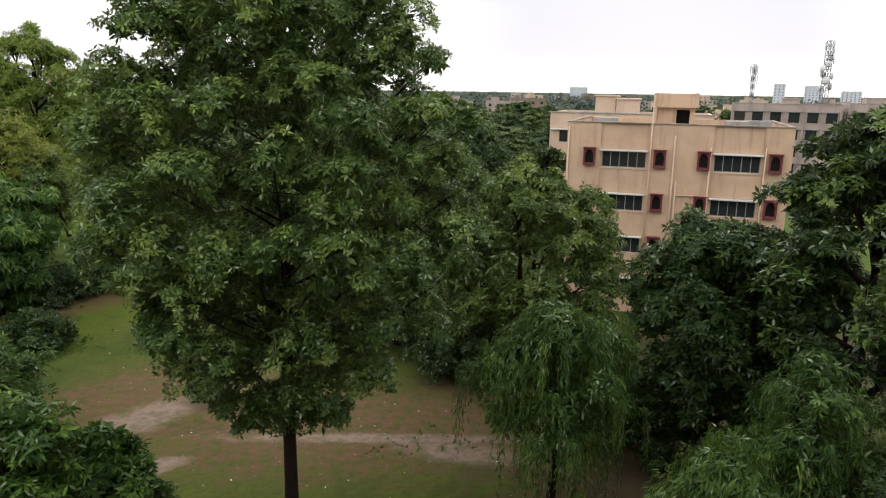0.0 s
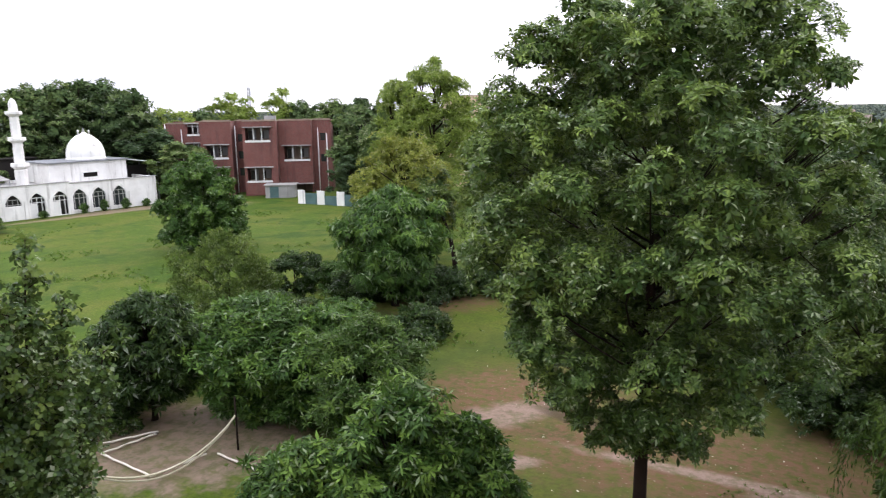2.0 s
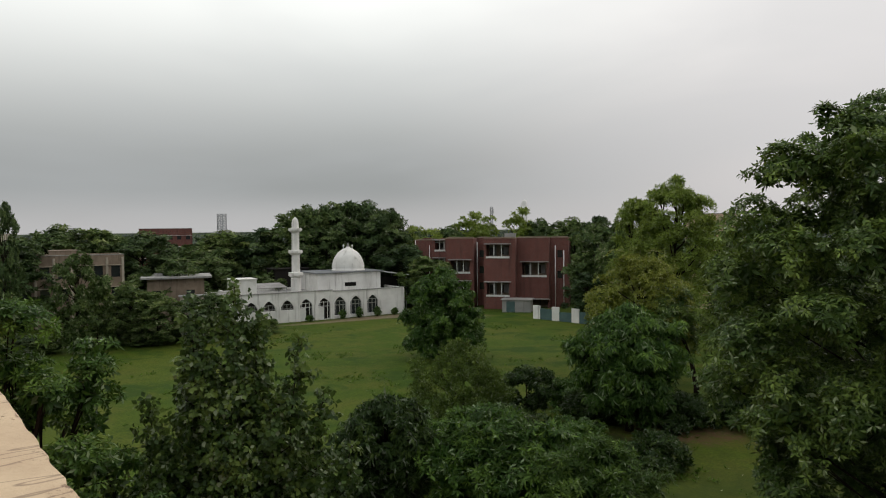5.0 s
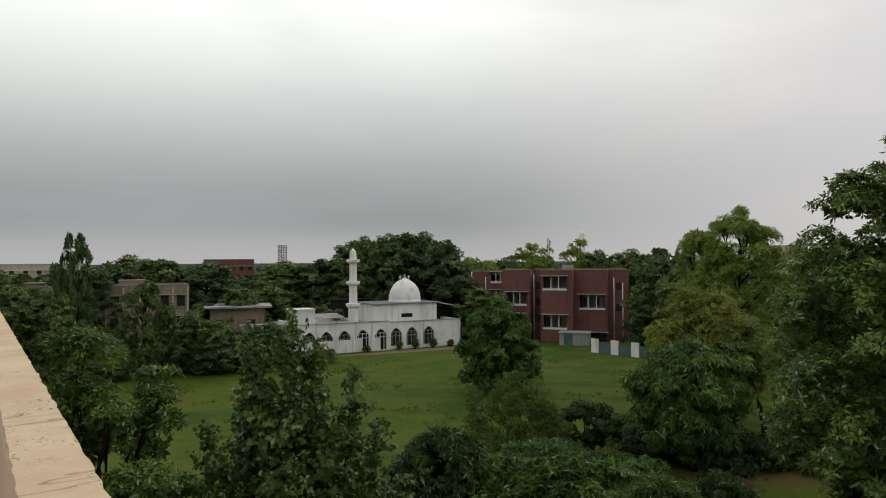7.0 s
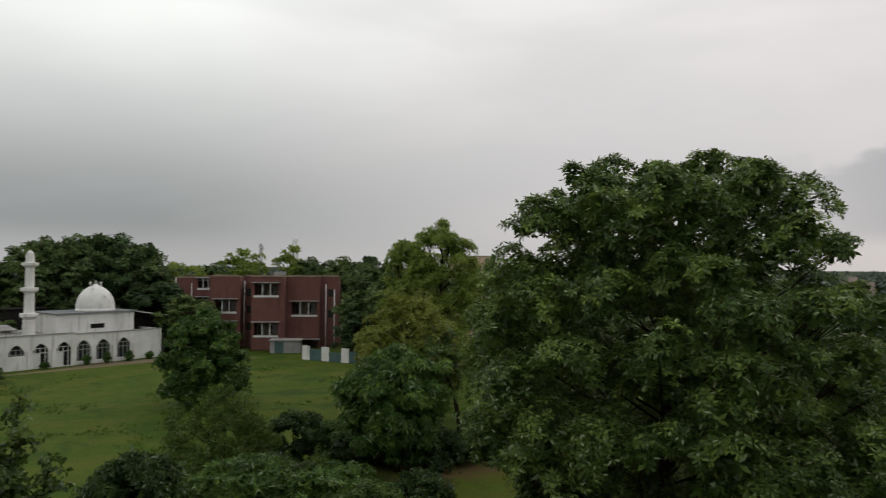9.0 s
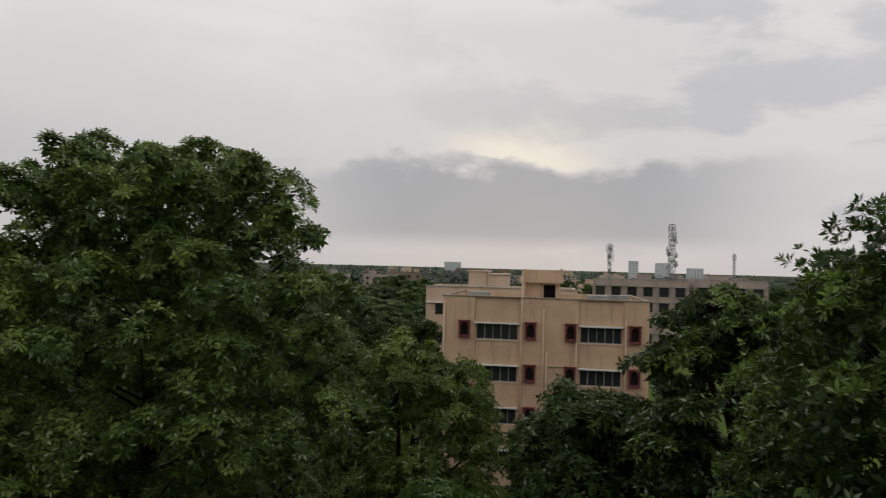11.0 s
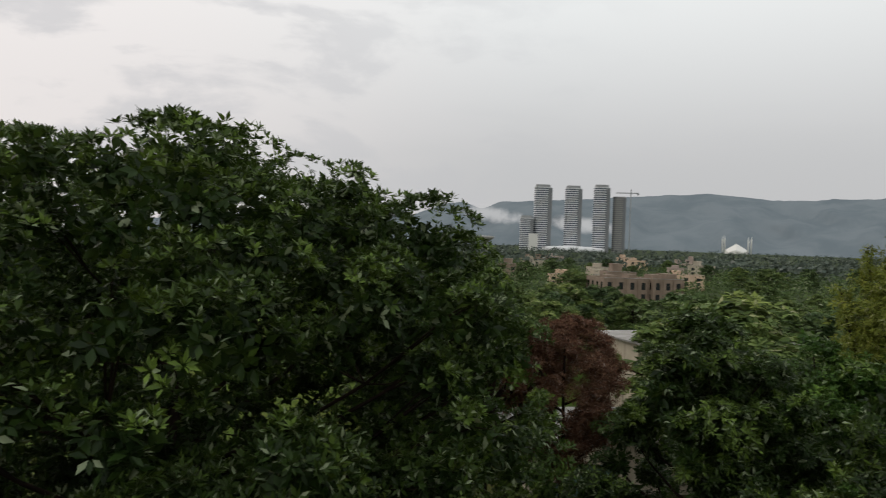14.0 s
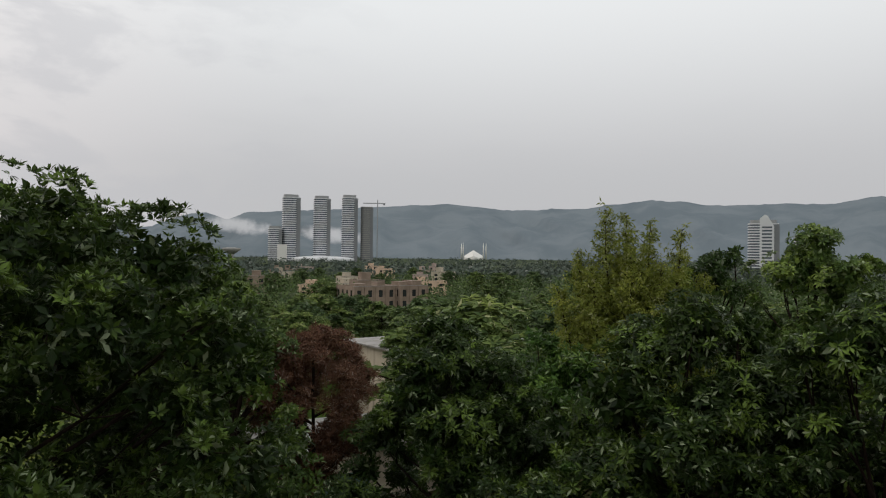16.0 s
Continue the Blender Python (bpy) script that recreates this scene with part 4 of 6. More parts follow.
def brick_flats():
    root = thing("apartment_building", pose(-90.2, 106.9, 0, 0, 0, 24), "red brick flats with white balcony rails", "building")
    H = 13.4
    cols = [(0.0, 7.4, 4.0, [(4.3, 7.1, 10.8, 12.9), (4.3, 7.1, 7.2, 9.3), (0.8, 3.0, 7.4, 9.3)]),
            (7.4, 13.0, 0.0, [(1.0, 4.8, 6.6, 9.1), (1.0, 4.8, 2.6, 5.0)]),
            (13.0, 15.0, 3.6, [(0.5, 1.5, 9.6, 11.0), (0.5, 1.5, 6.4, 7.8), (0.5, 1.5, 3.2, 4.6)]),
            (15.4, 21.4, -2.2, [(0.5, 4.8, 9.7, 12.2), (0.5, 4.8, 2.4, 5.0)]),
            (21.4, 27.5, 0.3, [(1.0, 5.6, 6.0, 8.7), (0.4, 5.9, 0.0, 1.6)]),
            (27.5, 31.0, 2.6, [(1.4, 2.4, 9.6, 11.0), (1.4, 2.4, 5.6, 7.0)])]
    for a, b, y, holes in cols:
        H = 13.0 if a == 0.0 else 13.4
        part("wall", moved(holed(b - a, H, y, y + 0.3, holes), pose(a, 0, 0)), BRICK, root)
        each("wall", BRICK, root, (a, a + 0.3, y + 0.3, 10, 0, H), (b - 0.3, b - 0.002, y + 0.3, 10, 0, H))
        part("coping", boxes((a - 0.05, b + 0.05, y - 0.1, y + 0.4, H, H + 0.12), (a + 0.2, b - 0.2, y + 1.2, y + 1.4, H - 0.3, H + 0.28)), UMBER, root)
        part("inner_wall", boxes((a + 0.3, b - 0.3, y + 2.9, y + 3.0, 0, H - 0.5)), UMBER, root)
        part("balcony_ceiling", boxes((a + 0.3, b - 0.3, y + 0.3, 9.7, H - 0.5, H - 0.3)), CONCRETE, root)
        for x0, x1, z0, z1 in holes:
            if x1 - x0 < 1.2:
                part("window", boxes((a + x0, a + x1, y + 0.15, y + 0.2, z0, z1)), GLASS, root)
                continue
            part("balcony_slab", boxes((a + x0 - 0.4, a + x1 + 0.4, y - 0.7, y - 0.004, z1 + 0.1, z1 + 0.26)), CONCRETE, root, "stained concrete slab edge")
            if z0 > 0.5:
                part("balcony_rail", boxes((a + x0 - 0.1, a + x1 + 0.1, y - 0.12, y - 0.004, z0 - 0.05, z0 + 0.32)), FRAME_W, root, "white balcony rail")
                k = 3
                for i in range(1, k):
                    x = a + x0 + (x1 - x0) * i / k
                    part("post", boxes((x - 0.08, x + 0.08, y + 0.05, y + 0.2, z0 + 0.32, z1)), FRAME_W, root)
                for xs in ((a + x0 - 0.12, a + x0 - 0.02), (a + x1 + 0.02, a + x1 + 0.12)):
                    part("balcony_partition", boxes((*xs, y + 0.3, y + 2.9, z0 - 0.4, z1 + 0.2)), BRICK, root)
                part("balcony_ceiling", boxes((a + x0 - 0.02, a + x1 + 0.02, y + 0.3, y + 2.9, z1 + 0.02, z1 + 0.15)), CONCRETE, root)
                part("balcony_floor", boxes((a + x0 - 0.02, a + x1 + 0.02, y + 0.3, y + 2.9, z0 - 0.4, z0 - 0.28)), CONCRETE, root)
                for xs, lift in (((a + x0 + 0.5, a + x0 + 1.2), 0.5), ((a + x1 - 1.7, a + x1 - 1.1), 0.7)):
                    part("washing", boxes((*xs, y + 0.6, y + 0.64, z0 + lift, z1 - 0.5)), DARK, root, "dark washing hung in the balcony")
                part("balcony_door", boxes((a + x0 + 0.7, a + x0 + 1.5, y + 2.82, y + 2.895, z0 - 0.2, z1 - 0.4)), CONCRETE, root)
                part("balcony_window", boxes((a + x1 - 1.5, a + x1 - 0.5, y + 2.82, y + 2.895, z0 + 0.5, z1 - 0.5)), CONCRETE, root)
    part("wall", boxes((0.3, 30.7, 9.7, 10, 0, H)), BRICK, root)
    for x, y, h in ((0.3, 3.8, 13.0), (3.2, 3.8, 12.0), (13.4, 1.7, 12.6), (28.6, 1.4, 12.0), (30.2, 1.4, 11.0)):
        part("pipe", tube_bm([(x, y, 0.2), (x, y, h)], [0.09, 0.09], 6), FRAME_W, root)
    part("roof_kerb", boxes((18.5, 20.5, 4, 6, H - 0.3, H + 0.9)), CONCRETE, root)
    # lower wing going back to the far side
    part("wing", holed(14, 12.2, 14, 14.3, [(2 + 3.5 * i, 4 + 3.5 * i, 3 * s + 1.0, 3 * s + 2.6) for i in range(3) for s in range(4)]), BRICK, root).location = (-15, 0, 0)
    return root


brick_flats()


def shed(x, y, turn, w, d, h, mat, label, over=0.25):
    root = thing("shed", pose(x, y, 0, 0, 0, turn), label, "shed")
    each("wall", mat, root, (0, w, 0, 0.15, 0, h), (0, 0.15, 0.15, d, 0, h), (w - 0.15, w, 0.15, d, 0, h), (0.15, w - 0.15, d - 0.15, d, 0, h))
    part("roof", boxes((-over, w + over, -over, d + over, h, h + 0.14)), TIN, root, "grey sheet roof")
    part("door", boxes((w * 0.15, w * 0.45, -0.03, -0.003, 0.05, min(2.0, h - 0.2))), GREEN_PAINT, root)
    return root


shed(-69.5, 108.5, 24, 5.2, 3.5, 2.2, CONCRETE, "low shed with a grey sheet roof")


def mosque():
    """Long white arcade, upper block with a dome, a corner tower, a banded minaret."""
    ang = math.degrees(math.atan2(95.3 - 67.0, -85.0 + 95.4))
    root = thing("mosque", pose(-95.4, 67.0, 0, 0, 0, ang), "white limewashed mosque with dome and single minaret", "mosque")
    bays = [(3.2, 6.1, 0.0, "low"), (6.1, 9.1, 0.0, "low"), (9.1, 12.4, 0.0, "low"), (12.4, 15.7, 0.0, "door"), (15.7, 18.95, 0.0, "door"), (18.95, 21.75, 0.25, "tall"), (21.75, 25.0, 0.25, "tall"), (25.0, 28.4, 0.25, "tall")]
    for a, b, y, style in bays:
        w = b - a
        z0 = {"low": 2.1, "door": 0.1, "tall": 0.55}[style]
        h = 4.95 if a < 18 else 4.7
        part("wall", moved(arch_plate(w, h, 2.15, z0, 2.6 if style != "low" else 2.5, 3.7, y, y + 0.35, 10, True), pose(a, 0, 0)), WHITE, root)
        rib = arch_plate(2.75, 3.95, 2.17, max(0.0, z0 - 0.1), 2.6, 3.72, y - 0.1, y - 0.003, 10, True)
        for v in rib.verts:
            # trim the hood to follow the arch
            if v.co.z > 3.9:
                u = min(1.0, abs(v.co.x - 1.375) / 1.375)
                v.co.z = 2.75 + 1.3 * (1 - u ** 1.5) ** 0.75
        part("arch_moulding", moved(rib, pose(a + w / 2 - 1.375, 0, 0)), WHITE, root)
        # near-black sheets in low and door arches stand for shade within
        part("pane", boxes((a + w / 2 - 1.08, a + w / 2 + 1.08, y + 0.25, y + 0.28, z0, 3.7)), DARK if style != "tall" else GLASS, root)
        if style == "door":
            part("door", boxes((a + w / 2 - 1.0, a + w / 2 - 0.1, y + 0.12, y + 0.18, 0.1, 2.2)), FRAME_W, root)
        bars = [(a + w / 2 + x - 0.05, a + w / 2 + x + 0.05, y + 0.16, y + 0.22, z0, 3.1) for x in (-0.72, -0.02, 0.68)] + [(a + w / 2 - 1.05, a + w / 2 + 1.05, y + 0.16, y + 0.22, z, z + 0.1) for z in (2.25, 2.95)]
        part("window_grille", boxes(*bars), FRAME_W if style == "door" else CONCRETE, root)
    for x in (6.1, 9.1, 12.4, 15.7, 18.95, 21.75, 25.0, 28.4):
        part("pilaster", boxes((x - 0.22, x + 0.22, -0.16, -0.004, 0, 2.7)), WHITE, root)
    each("wall", WHITE, root, (28.4, 33.2, 0.25, 0.6, 0, 4.7), (32.9, 33.2, 0.6, 14, 0, 4.7), (3.2, 3.5, 0.4, 14, 0, 4.9), (-5.5, 3.2, -0.5, -0.2, 0, 3.4), (3.5, 32.0, 13.7, 14, 0, 4.7))
    part("roof", boxes((3.5, 32.0, 0.62, 13.7, 4.1, 4.3)), CONCRETE, root)
    part("coping", boxes((3.1, 18.9, -0.12, 0.42, 4.96, 5.08), (18.96, 33.3, 0.13, 0.72, 4.71, 4.82)), CONCRETE, root)
    part("corner_tower", boxes((2.1, 5.8, 0.5, 4.2, 4.3, 7.4), (2.0, 5.9, 0.4, 4.3, 7.4, 7.55)), WHITE, root)
    # upper block, window and dome
    part("upper_wall", holed(12.6, 7.5, 5.4, 5.7, [(5.3, 7.6, 5.0, 5.75)], 4.3), WHITE, root).location = (18.4, 0, 0)
    each("upper_wall", WHITE, root, (18.4, 18.7, 5.7, 14, 4.3, 7.5), (30.7, 31.0, 5.7, 14, 4.3, 7.5), (18.7, 30.7, 13.7, 14, 4.3, 7.5), (23.5, 26.3, 5.2, 5.39, 5.76, 5.95))
    part("upper_window", boxes((23.7, 26.0, 5.55, 5.6, 5.0, 5.75)), DARK, root)
    part("upper_roof", boxes((18.0, 31.4, 5.0, 14.3, 7.51, 7.68)), TOWER_DARK, root, "dark roof slab edge")
    profile = [(3.15, 7.68), (3.15, 7.9), (2.98, 7.92), (3.02, 8.3), (2.98, 8.8), (2.80, 9.6), (2.42, 10.4), (1.85, 11.1), (1.1, 11.65), (0.45, 11.95), (0.3, 12.15)]
    dome = part("dome", lathe(profile, 28), WHITE, root, "smooth white dome")
    dome.location = (26.2, 9.3, 0)
    for x in (-0.9, 0.9):
        part("dome_lamp", lathe([(0.10, 11.75), (0.10, 12.2), (0.16, 12.25), (0.16, 12.45), (0.03, 12.55)], 8), FRAME_W, root).location = (26.2 + x, 9.3, 0)
    fin = part("finial", lathe([(0.25, 12.15), (0.3, 12.3), (0.12, 12.45), (0.2, 12.6), (0.03, 12.9)], 10), CONCRETE, root)
    fin.location = (26.2, 9.3, 0)
    # porch roof on posts, and a sheet roof over the court
    part("porch_roof", moved(boxes((0, 6.2, 0, 6.5, 0, 0.14)), pose(31.1, 5.4, 7.45, 0, 9, 0)), FRAME_W, root)
    for y in (5.6, 8.5, 11.6):
        part("post", boxes((36.6, 36.75, y, y + 0.15, 0, 6.5)), STEEL, root)
    # near-black sheet stands for the shade beneath the porch roof
    part("porch_wall", boxes((31.05, 35.8, 7.5, 7.6, 0, 6.3)), DARK, root)
    part("sheet_roof", moved(boxes((0, 5.6, 0, 4.2, 0, 0.1)), pose(6.4, 3.2, 5.6, 7, 0, 0)), TIN, root, "pale sheet roof over the court")
    each("sheet_post", STEEL, root, (6.5, 6.6, 3.3, 3.4, 4.3, 5.6), (11.8, 11.9, 3.3, 3.4, 4.3, 5.6), (6.5, 6.6, 7.1, 7.2, 4.3, 6.1), (11.8, 11.9, 7.1, 7.2, 4.3, 6.1))
    part("back_hall", boxes((14.0, 20.5, 15, 20, 4.0, 8.0), (13.7, 20.8, 14.7, 20.3, 8.0, 8.15)), DARK, root)
    rail = []
    for x in (-3.5, -1.6, 0.3, 2.0):
        rail.append((x, x + 0.1, 2.0, 2.1, 3.4, 5.6))
    part("railing", boxes(*rail, (-3.5, 2.1, 2.0, 2.08, 5.5, 5.62), (-3.5, 2.1, 2.0, 2.08, 4.5, 4.6)), FRAME_W, root)
    m = [(0.95, 4.3), (0.95, 6.9), (0.8, 7.0), (1.35, 7.5), (1.35, 7.95), (0.78, 8.0), (0.74, 11.0), (1.3, 11.4), (1.3, 11.85), (0.72, 11.9), (0.68, 14.9), (1.25, 15.3), (1.25, 15.7), (0.66, 15.75), (0.64, 16.7), (0.5, 17.2), (0.22, 17.5), (0.05, 17.65)]
    shaft = part("minaret", lathe(m, 8), WHITE, root, "white octagonal minaret with three balconies")
    shaft.location = (14.3, 5.2, 0)
    for f in shaft.data.polygons:
        f.use_smooth = False
    return root


mosque()


# ---- boundary wall of painted panels ----
fence = thing("boundary_wall", pose(-60.2, 103.6, 0, 0, 0, -8), "low boundary wall with white and green panels", "wall")
x = 0.0
for i in range(7):
    w, h = ((1.5, 2.3) if i % 2 == 0 else (2.4, 2.0 - 0.15 * (i % 4)))
    part("panel", boxes((x, x + w - 0.03, 0, 0.18 if i % 2 == 0 else 0.12, 0, h), bevel=0.02), WHITE if i % 2 == 0 else GREEN_PAINT, fence)
    x += w
wall_l = thing("boundary_wall", pose(-128, 38, 0, 0, 0, 70), "low grey compound wall", "wall")
for i in range(10):
    part("panel", boxes((i * 2.4, i * 2.4 + 2.38, 0, 0.15, 0, 1.3)), CONCRETE, wall_l)


# ---- towers, masts, tanks ----
def strut(bm, a, b, r=0.06, sides=4):
    tube_bm([a, b], [r, r], sides, bm)


def lattice(name, x, y, base, top, w0, w1, label, dishes=(), panels=(), r=0.09):
    root = thing(name, pose(x, y, 0, 0, 0, 20), label, "mast")
    legs = bmesh.new()
    brace = bmesh.new()
    steps = max(3, int((top - base) / 2.0))
    rings = []
    for i in range(steps + 1):
        w = (w0 + (w1 - w0) * i / steps) / 2
        z = base + (top - base) * i / steps
        rings.append([Vector((sx * w, sy * w, z)) for sx, sy in ((-1, -1), (1, -1), (1, 1), (-1, 1))])
    for a, b in zip(rings, rings[1:]):
        for j in range(4):
            strut(legs, a[j], b[j], r)
            strut(brace, a[j], b[(j + 1) % 4], r * 0.6)
            strut(brace, b[j], b[(j + 1) % 4], r * 0.6)
    part("leg_frame", legs, STEEL, root)
    part("bracing", brace, STEEL, root)
    for z, a, size in dishes:
        d = part("dish", moved(lathe([(0.1, 0.0), (size * 0.6, 0.08), (size, 0.3), (size, 0.38), (0.05, 0.2)], 14), pose(0, 0, 0, 90, 0, 0)), FRAME_W, root)
        w = (w0 + (w1 - w0) * (z - base) / (top - base)) / 2 + 0.5
        d.matrix_basis = pose(0, 0, z, 0, 0, a) @ pose(0, -w, 0)
    for z, a in panels:
        p = part("antenna", boxes((-0.15, 0.15, -0.12, 0.12, -1.1, 1.1), (-0.04, 0.04, 0.12, 0.5, -0.1, 0.1)), FRAME_W, root)
        w = (w0 + (w1 - w0) * (z - base) / (top - base)) / 2 + 0.6
        p.matrix_basis = pose(0, 0, z, 0, 0, a) @ pose(0, -w, 0)
    return root


lattice("telecom_tower", *polar(37.85, 250), 0, 31.3, 2.0, 1.3, "grey steel lattice telecom tower with dishes",
        [(21, 10, 1.1), (21.5, 160, 1.0), (18.0, 70, 1.2), (24.5, -50, 1.0), (17.0, 200, 1.0), (26.5, 100, 1.0), (23.0, 250, 1.1), (19.5, 300, 1.2), (25.5, 40, 0.9)], [(29.8, a) for a in (0, 60, 120, 180, 240, 300)] + [(27.6, a) for a in (20, 110, 250)], 0.13)
lattice("telecom_mast", *polar(33.2, 200), 0, 22.6, 0.8, 0.6, "slim dark telecom mast", (), [(21.2, a) for a in (0, 120, 240)] + [(18.8, a) for a in (40, 160)], 0.1)
lattice("telecom_mast", *polar(42.3, 420), 0, 26.0, 1.2, 0.8, "slim telecom mast on the skyline", (), [(24.0, 0), (24.0, 180)], 0.14)
lattice("telecom_mast", *polar(-33.4, 330), 0, 25.0, 1.4, 0.9, "slim telecom mast behind the brick flats", (), [(23.0, 0), (23.0, 120)], 0.15)
lattice("telecom_tower", *polar(-54.7, 600), 0, 28.5, 5.0, 5.0, "pale square lattice tower on the skyline", (), (), 0.35)


def water_tower(x, y, h, w, label, bowl=False):
    root = thing("water_tower", pose(x, y, 0), label, "water tower")
    if bowl:
        part("shaft", lathe([(w * 0.28, 0), (w * 0.22, h * 0.6), (w * 0.3, h * 0.7)], 16), CONCRETE, root)
        part("tank", lathe([(w * 0.3, h * 0.7), (w, h * 0.9), (w, h * 0.97), (w * 0.4, h)], 20), CONCRETE, root)
    else:
        for a in range(6):
            p = part("column", boxes((-0.3, 0.3, -0.3, 0.3, 0, h * 0.8)), FRAME_W, root)
            p.location = (w * 0.8 * math.cos(a * 1.047), w * 0.8 * math.sin(a * 1.047), 0)
        part("tank", lathe([(w, h * 0.78), (w * 1.1, h * 0.8), (w * 1.1, h * 0.84), (w * 0.9, h * 0.85), (w * 0.9, h * 0.93), (w * 0.6, h * 0.98), (w * 0.1, h)], 16), FRAME_W, root)
    return root


water_tower(*polar(-30.75, 400), 31.0, 1.9, "white domed water tower on the skyline")
water_tower(*polar(91.0, 700), 21.0, 8.5, "grey concrete mushroom water tower", True)


# ---- high-rise towers and hills ----
def high_rise(x, y, top, a, b, turn, label, floors, step=False, raw=False):
    """An oval glazed tower with a pale slab edge at every floor."""
    root = thing("tower_block", pose(x, y, 0, 0, 0, turn), label, "high-rise")
    sides = 20
    ring = [(math.copysign(abs(math.cos(q)) ** 0.55, math.cos(q)) * a, math.copysign(abs(math.sin(q)) ** 0.55, math.sin(q)) * b) for q in (2 * math.pi * i / sides for i in range(sides))]

    def prism(z0, z1, k, bm):
        lo = [bm.verts.new((px * k, py * k, z0)) for px, py in ring]
        hi = [bm.verts.new((px * k, py * k, z1)) for px, py in ring]
        for i in range(sides):
            bm.faces.new((lo[i], lo[(i + 1) % sides], hi[(i + 1) % sides], hi[i]))
        bm.faces.new(hi)
        bm.faces.new(lo[::-1])
        return bm

    part("glazing", prism(0, top - 5, 0.97, bmesh.new()), TOWER_DARK if raw else TOWER_GLASS, root)
    bands = bmesh.new()
    for i in range(floors):
        z = (top - 5) * (i + 1) / floors
        prism(z - (top - 5) / floors * 0.42, z, 1.0, bands)
    part("slab_edges", bands, CONCRETE if raw else TOWER_BAND, root)
    part("side_core", boxes((a * 0.55, a * 1.02, -b * 1.04, b * 1.04, 0, top - 7)), TOWER_DARK, root)
    if not raw:
        part("roof_crown", prism(top - 6, top, 0.86, bmesh.new()), STEEL, root, "pale metal roof screen")
    return root


for az, top, a, b in ((95.45, 138, 17.5, 14), (97.85, 137, 16.5, 14), (100.05, 140, 15.5, 14)):
    high_rise(*polar(az, 1500), top, a, b, -az + 8, "glass high-rise tower with pale floor bands", 30)
high_rise(*polar(101.45, 1515), 122, 13, 14, -100, "unfinished dark concrete high-rise frame", 28, raw=True)
high_rise(*polar(94.25, 1490), 72, 14, 16, -95, "shorter pale residential high-rise", 17)
high_rise(*polar(132.0, 1200), 76, 22, 12, -130, "white banded office tower beyond the trees", 17)
high_rise(*polar(134.6, 1250), 54, 14, 12, -130, "white office tower beyond the trees", 12)
gable = thing("roof_gable", pose(*polar(132.2, 1188), 0, 0, 0, -130), "pale pointed office tower front", "high-rise")
bm = bmesh.new()
ends = [[bm.verts.new((px, py, pz)) for px, pz in ((-9, 0), (11, 0), (11, 66), (2, 82), (-2, 84), (-9, 78))] for py in (-3, 3)]
bm.faces.new(ends[0]), bm.faces.new(ends[1][::-1])
for i in range(6):
    bm.faces.new((ends[0][i], ends[1][i], ends[1][(i + 1) % 6], ends[0][(i + 1) % 6]))
bmesh.ops.recalc_face_normals(bm, faces=bm.faces[:])
part("front_slab", bm, TOWER_BAND, gable)
for i in range(12):
    part("window_band", boxes((-6, 8, -3.4, -3.02, 6 + i * 5.2, 8.6 + i * 5.2)), TOWER_GLASS, gable)

crane = thing("tower_crane", pose(*polar(102.3, 1500), 0, 0, 0, -102), "thin grey tower crane", "crane")
part("mast", boxes((-1.0, 1.0, -1.0, 1.0, 0, 132)), STEEL, crane)
part("jib", boxes((-30, 16, -0.8, 0.8, 123.5, 125.3)), STEEL, crane)
part("counterweight", boxes((12, 16, -1.4, 1.4, 120.5, 123.4)), TOWER_DARK, crane)
podium = thing("mall_podium", pose(*polar(98, 1470), 0, 0, 0, -98), "low curved pale podium under the towers", "building")
part("wall", lathe([(62, 0), (64, 6), (58, 9), (36, 11), (1, 12)], 40), TOWER_BAND, podium)
part("gate", boxes((-88, -70, -58, -50, 0, 34), (-84, -74, -58.5, -58.1, 14, 30)), FRAME_W, podium)

white_mosque = thing("mosque", pose(*polar(110.1, 3050), 0, 0, 0, -110) @ Matrix.Scale(0.78, 4), "distant white tent-shaped mosque with four minarets", "mosque")
bm = bmesh.new()
apex = bm.verts.new((0, 0, 52))
ring = [bm.verts.new((52 * math.cos(q), 52 * math.sin(q), 8 if i % 2 else 20)) for i, q in enumerate(2 * math.pi * j / 8 for j in range(8))]
foot = [bm.verts.new((v.co.x * 1.05, v.co.y * 1.05, 0)) for v in ring]
for i in range(8):
    bm.faces.new((apex, ring[i], ring[(i + 1) % 8]))
    bm.faces.new((ring[i], foot[i], foot[(i + 1) % 8], ring[(i + 1) % 8]))
part("hall", bm, FRAME_W, white_mosque)
for sx in (-1, 1):
    for sy in (-1, 1):
        part("minaret", lathe([(3.4, 0), (3.2, 70), (2.4, 72), (0.3, 92)], 8), FRAME_W, white_mosque).location = (62 * sx - 6 * sy, 62 * sy, 0)

m_hill, k = material("hill_forest_hazed")
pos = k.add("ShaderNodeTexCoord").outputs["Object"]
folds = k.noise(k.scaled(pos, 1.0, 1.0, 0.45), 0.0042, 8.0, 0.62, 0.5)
# air haze put into the hills' base colour and a faint glow
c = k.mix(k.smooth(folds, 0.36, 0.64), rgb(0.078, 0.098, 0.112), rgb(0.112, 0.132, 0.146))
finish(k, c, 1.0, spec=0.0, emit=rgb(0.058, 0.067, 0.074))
ridge = [(60, 60), (72, 110), (80, 130), (85.2, 167), (87.9, 246), (89.2, 250), (90.6, 212), (92.0, 258), (94.2, 270), (98, 285), (103.6, 316), (108.2, 334), (112.8, 297), (118.6, 308), (124.2, 360), (129.1, 320), (133, 326), (136.6, 320), (138.7, 350), (144, 350), (152, 250), (165, 120)]
bm = bmesh.new()
cols, rows = 300, 12
grid = []
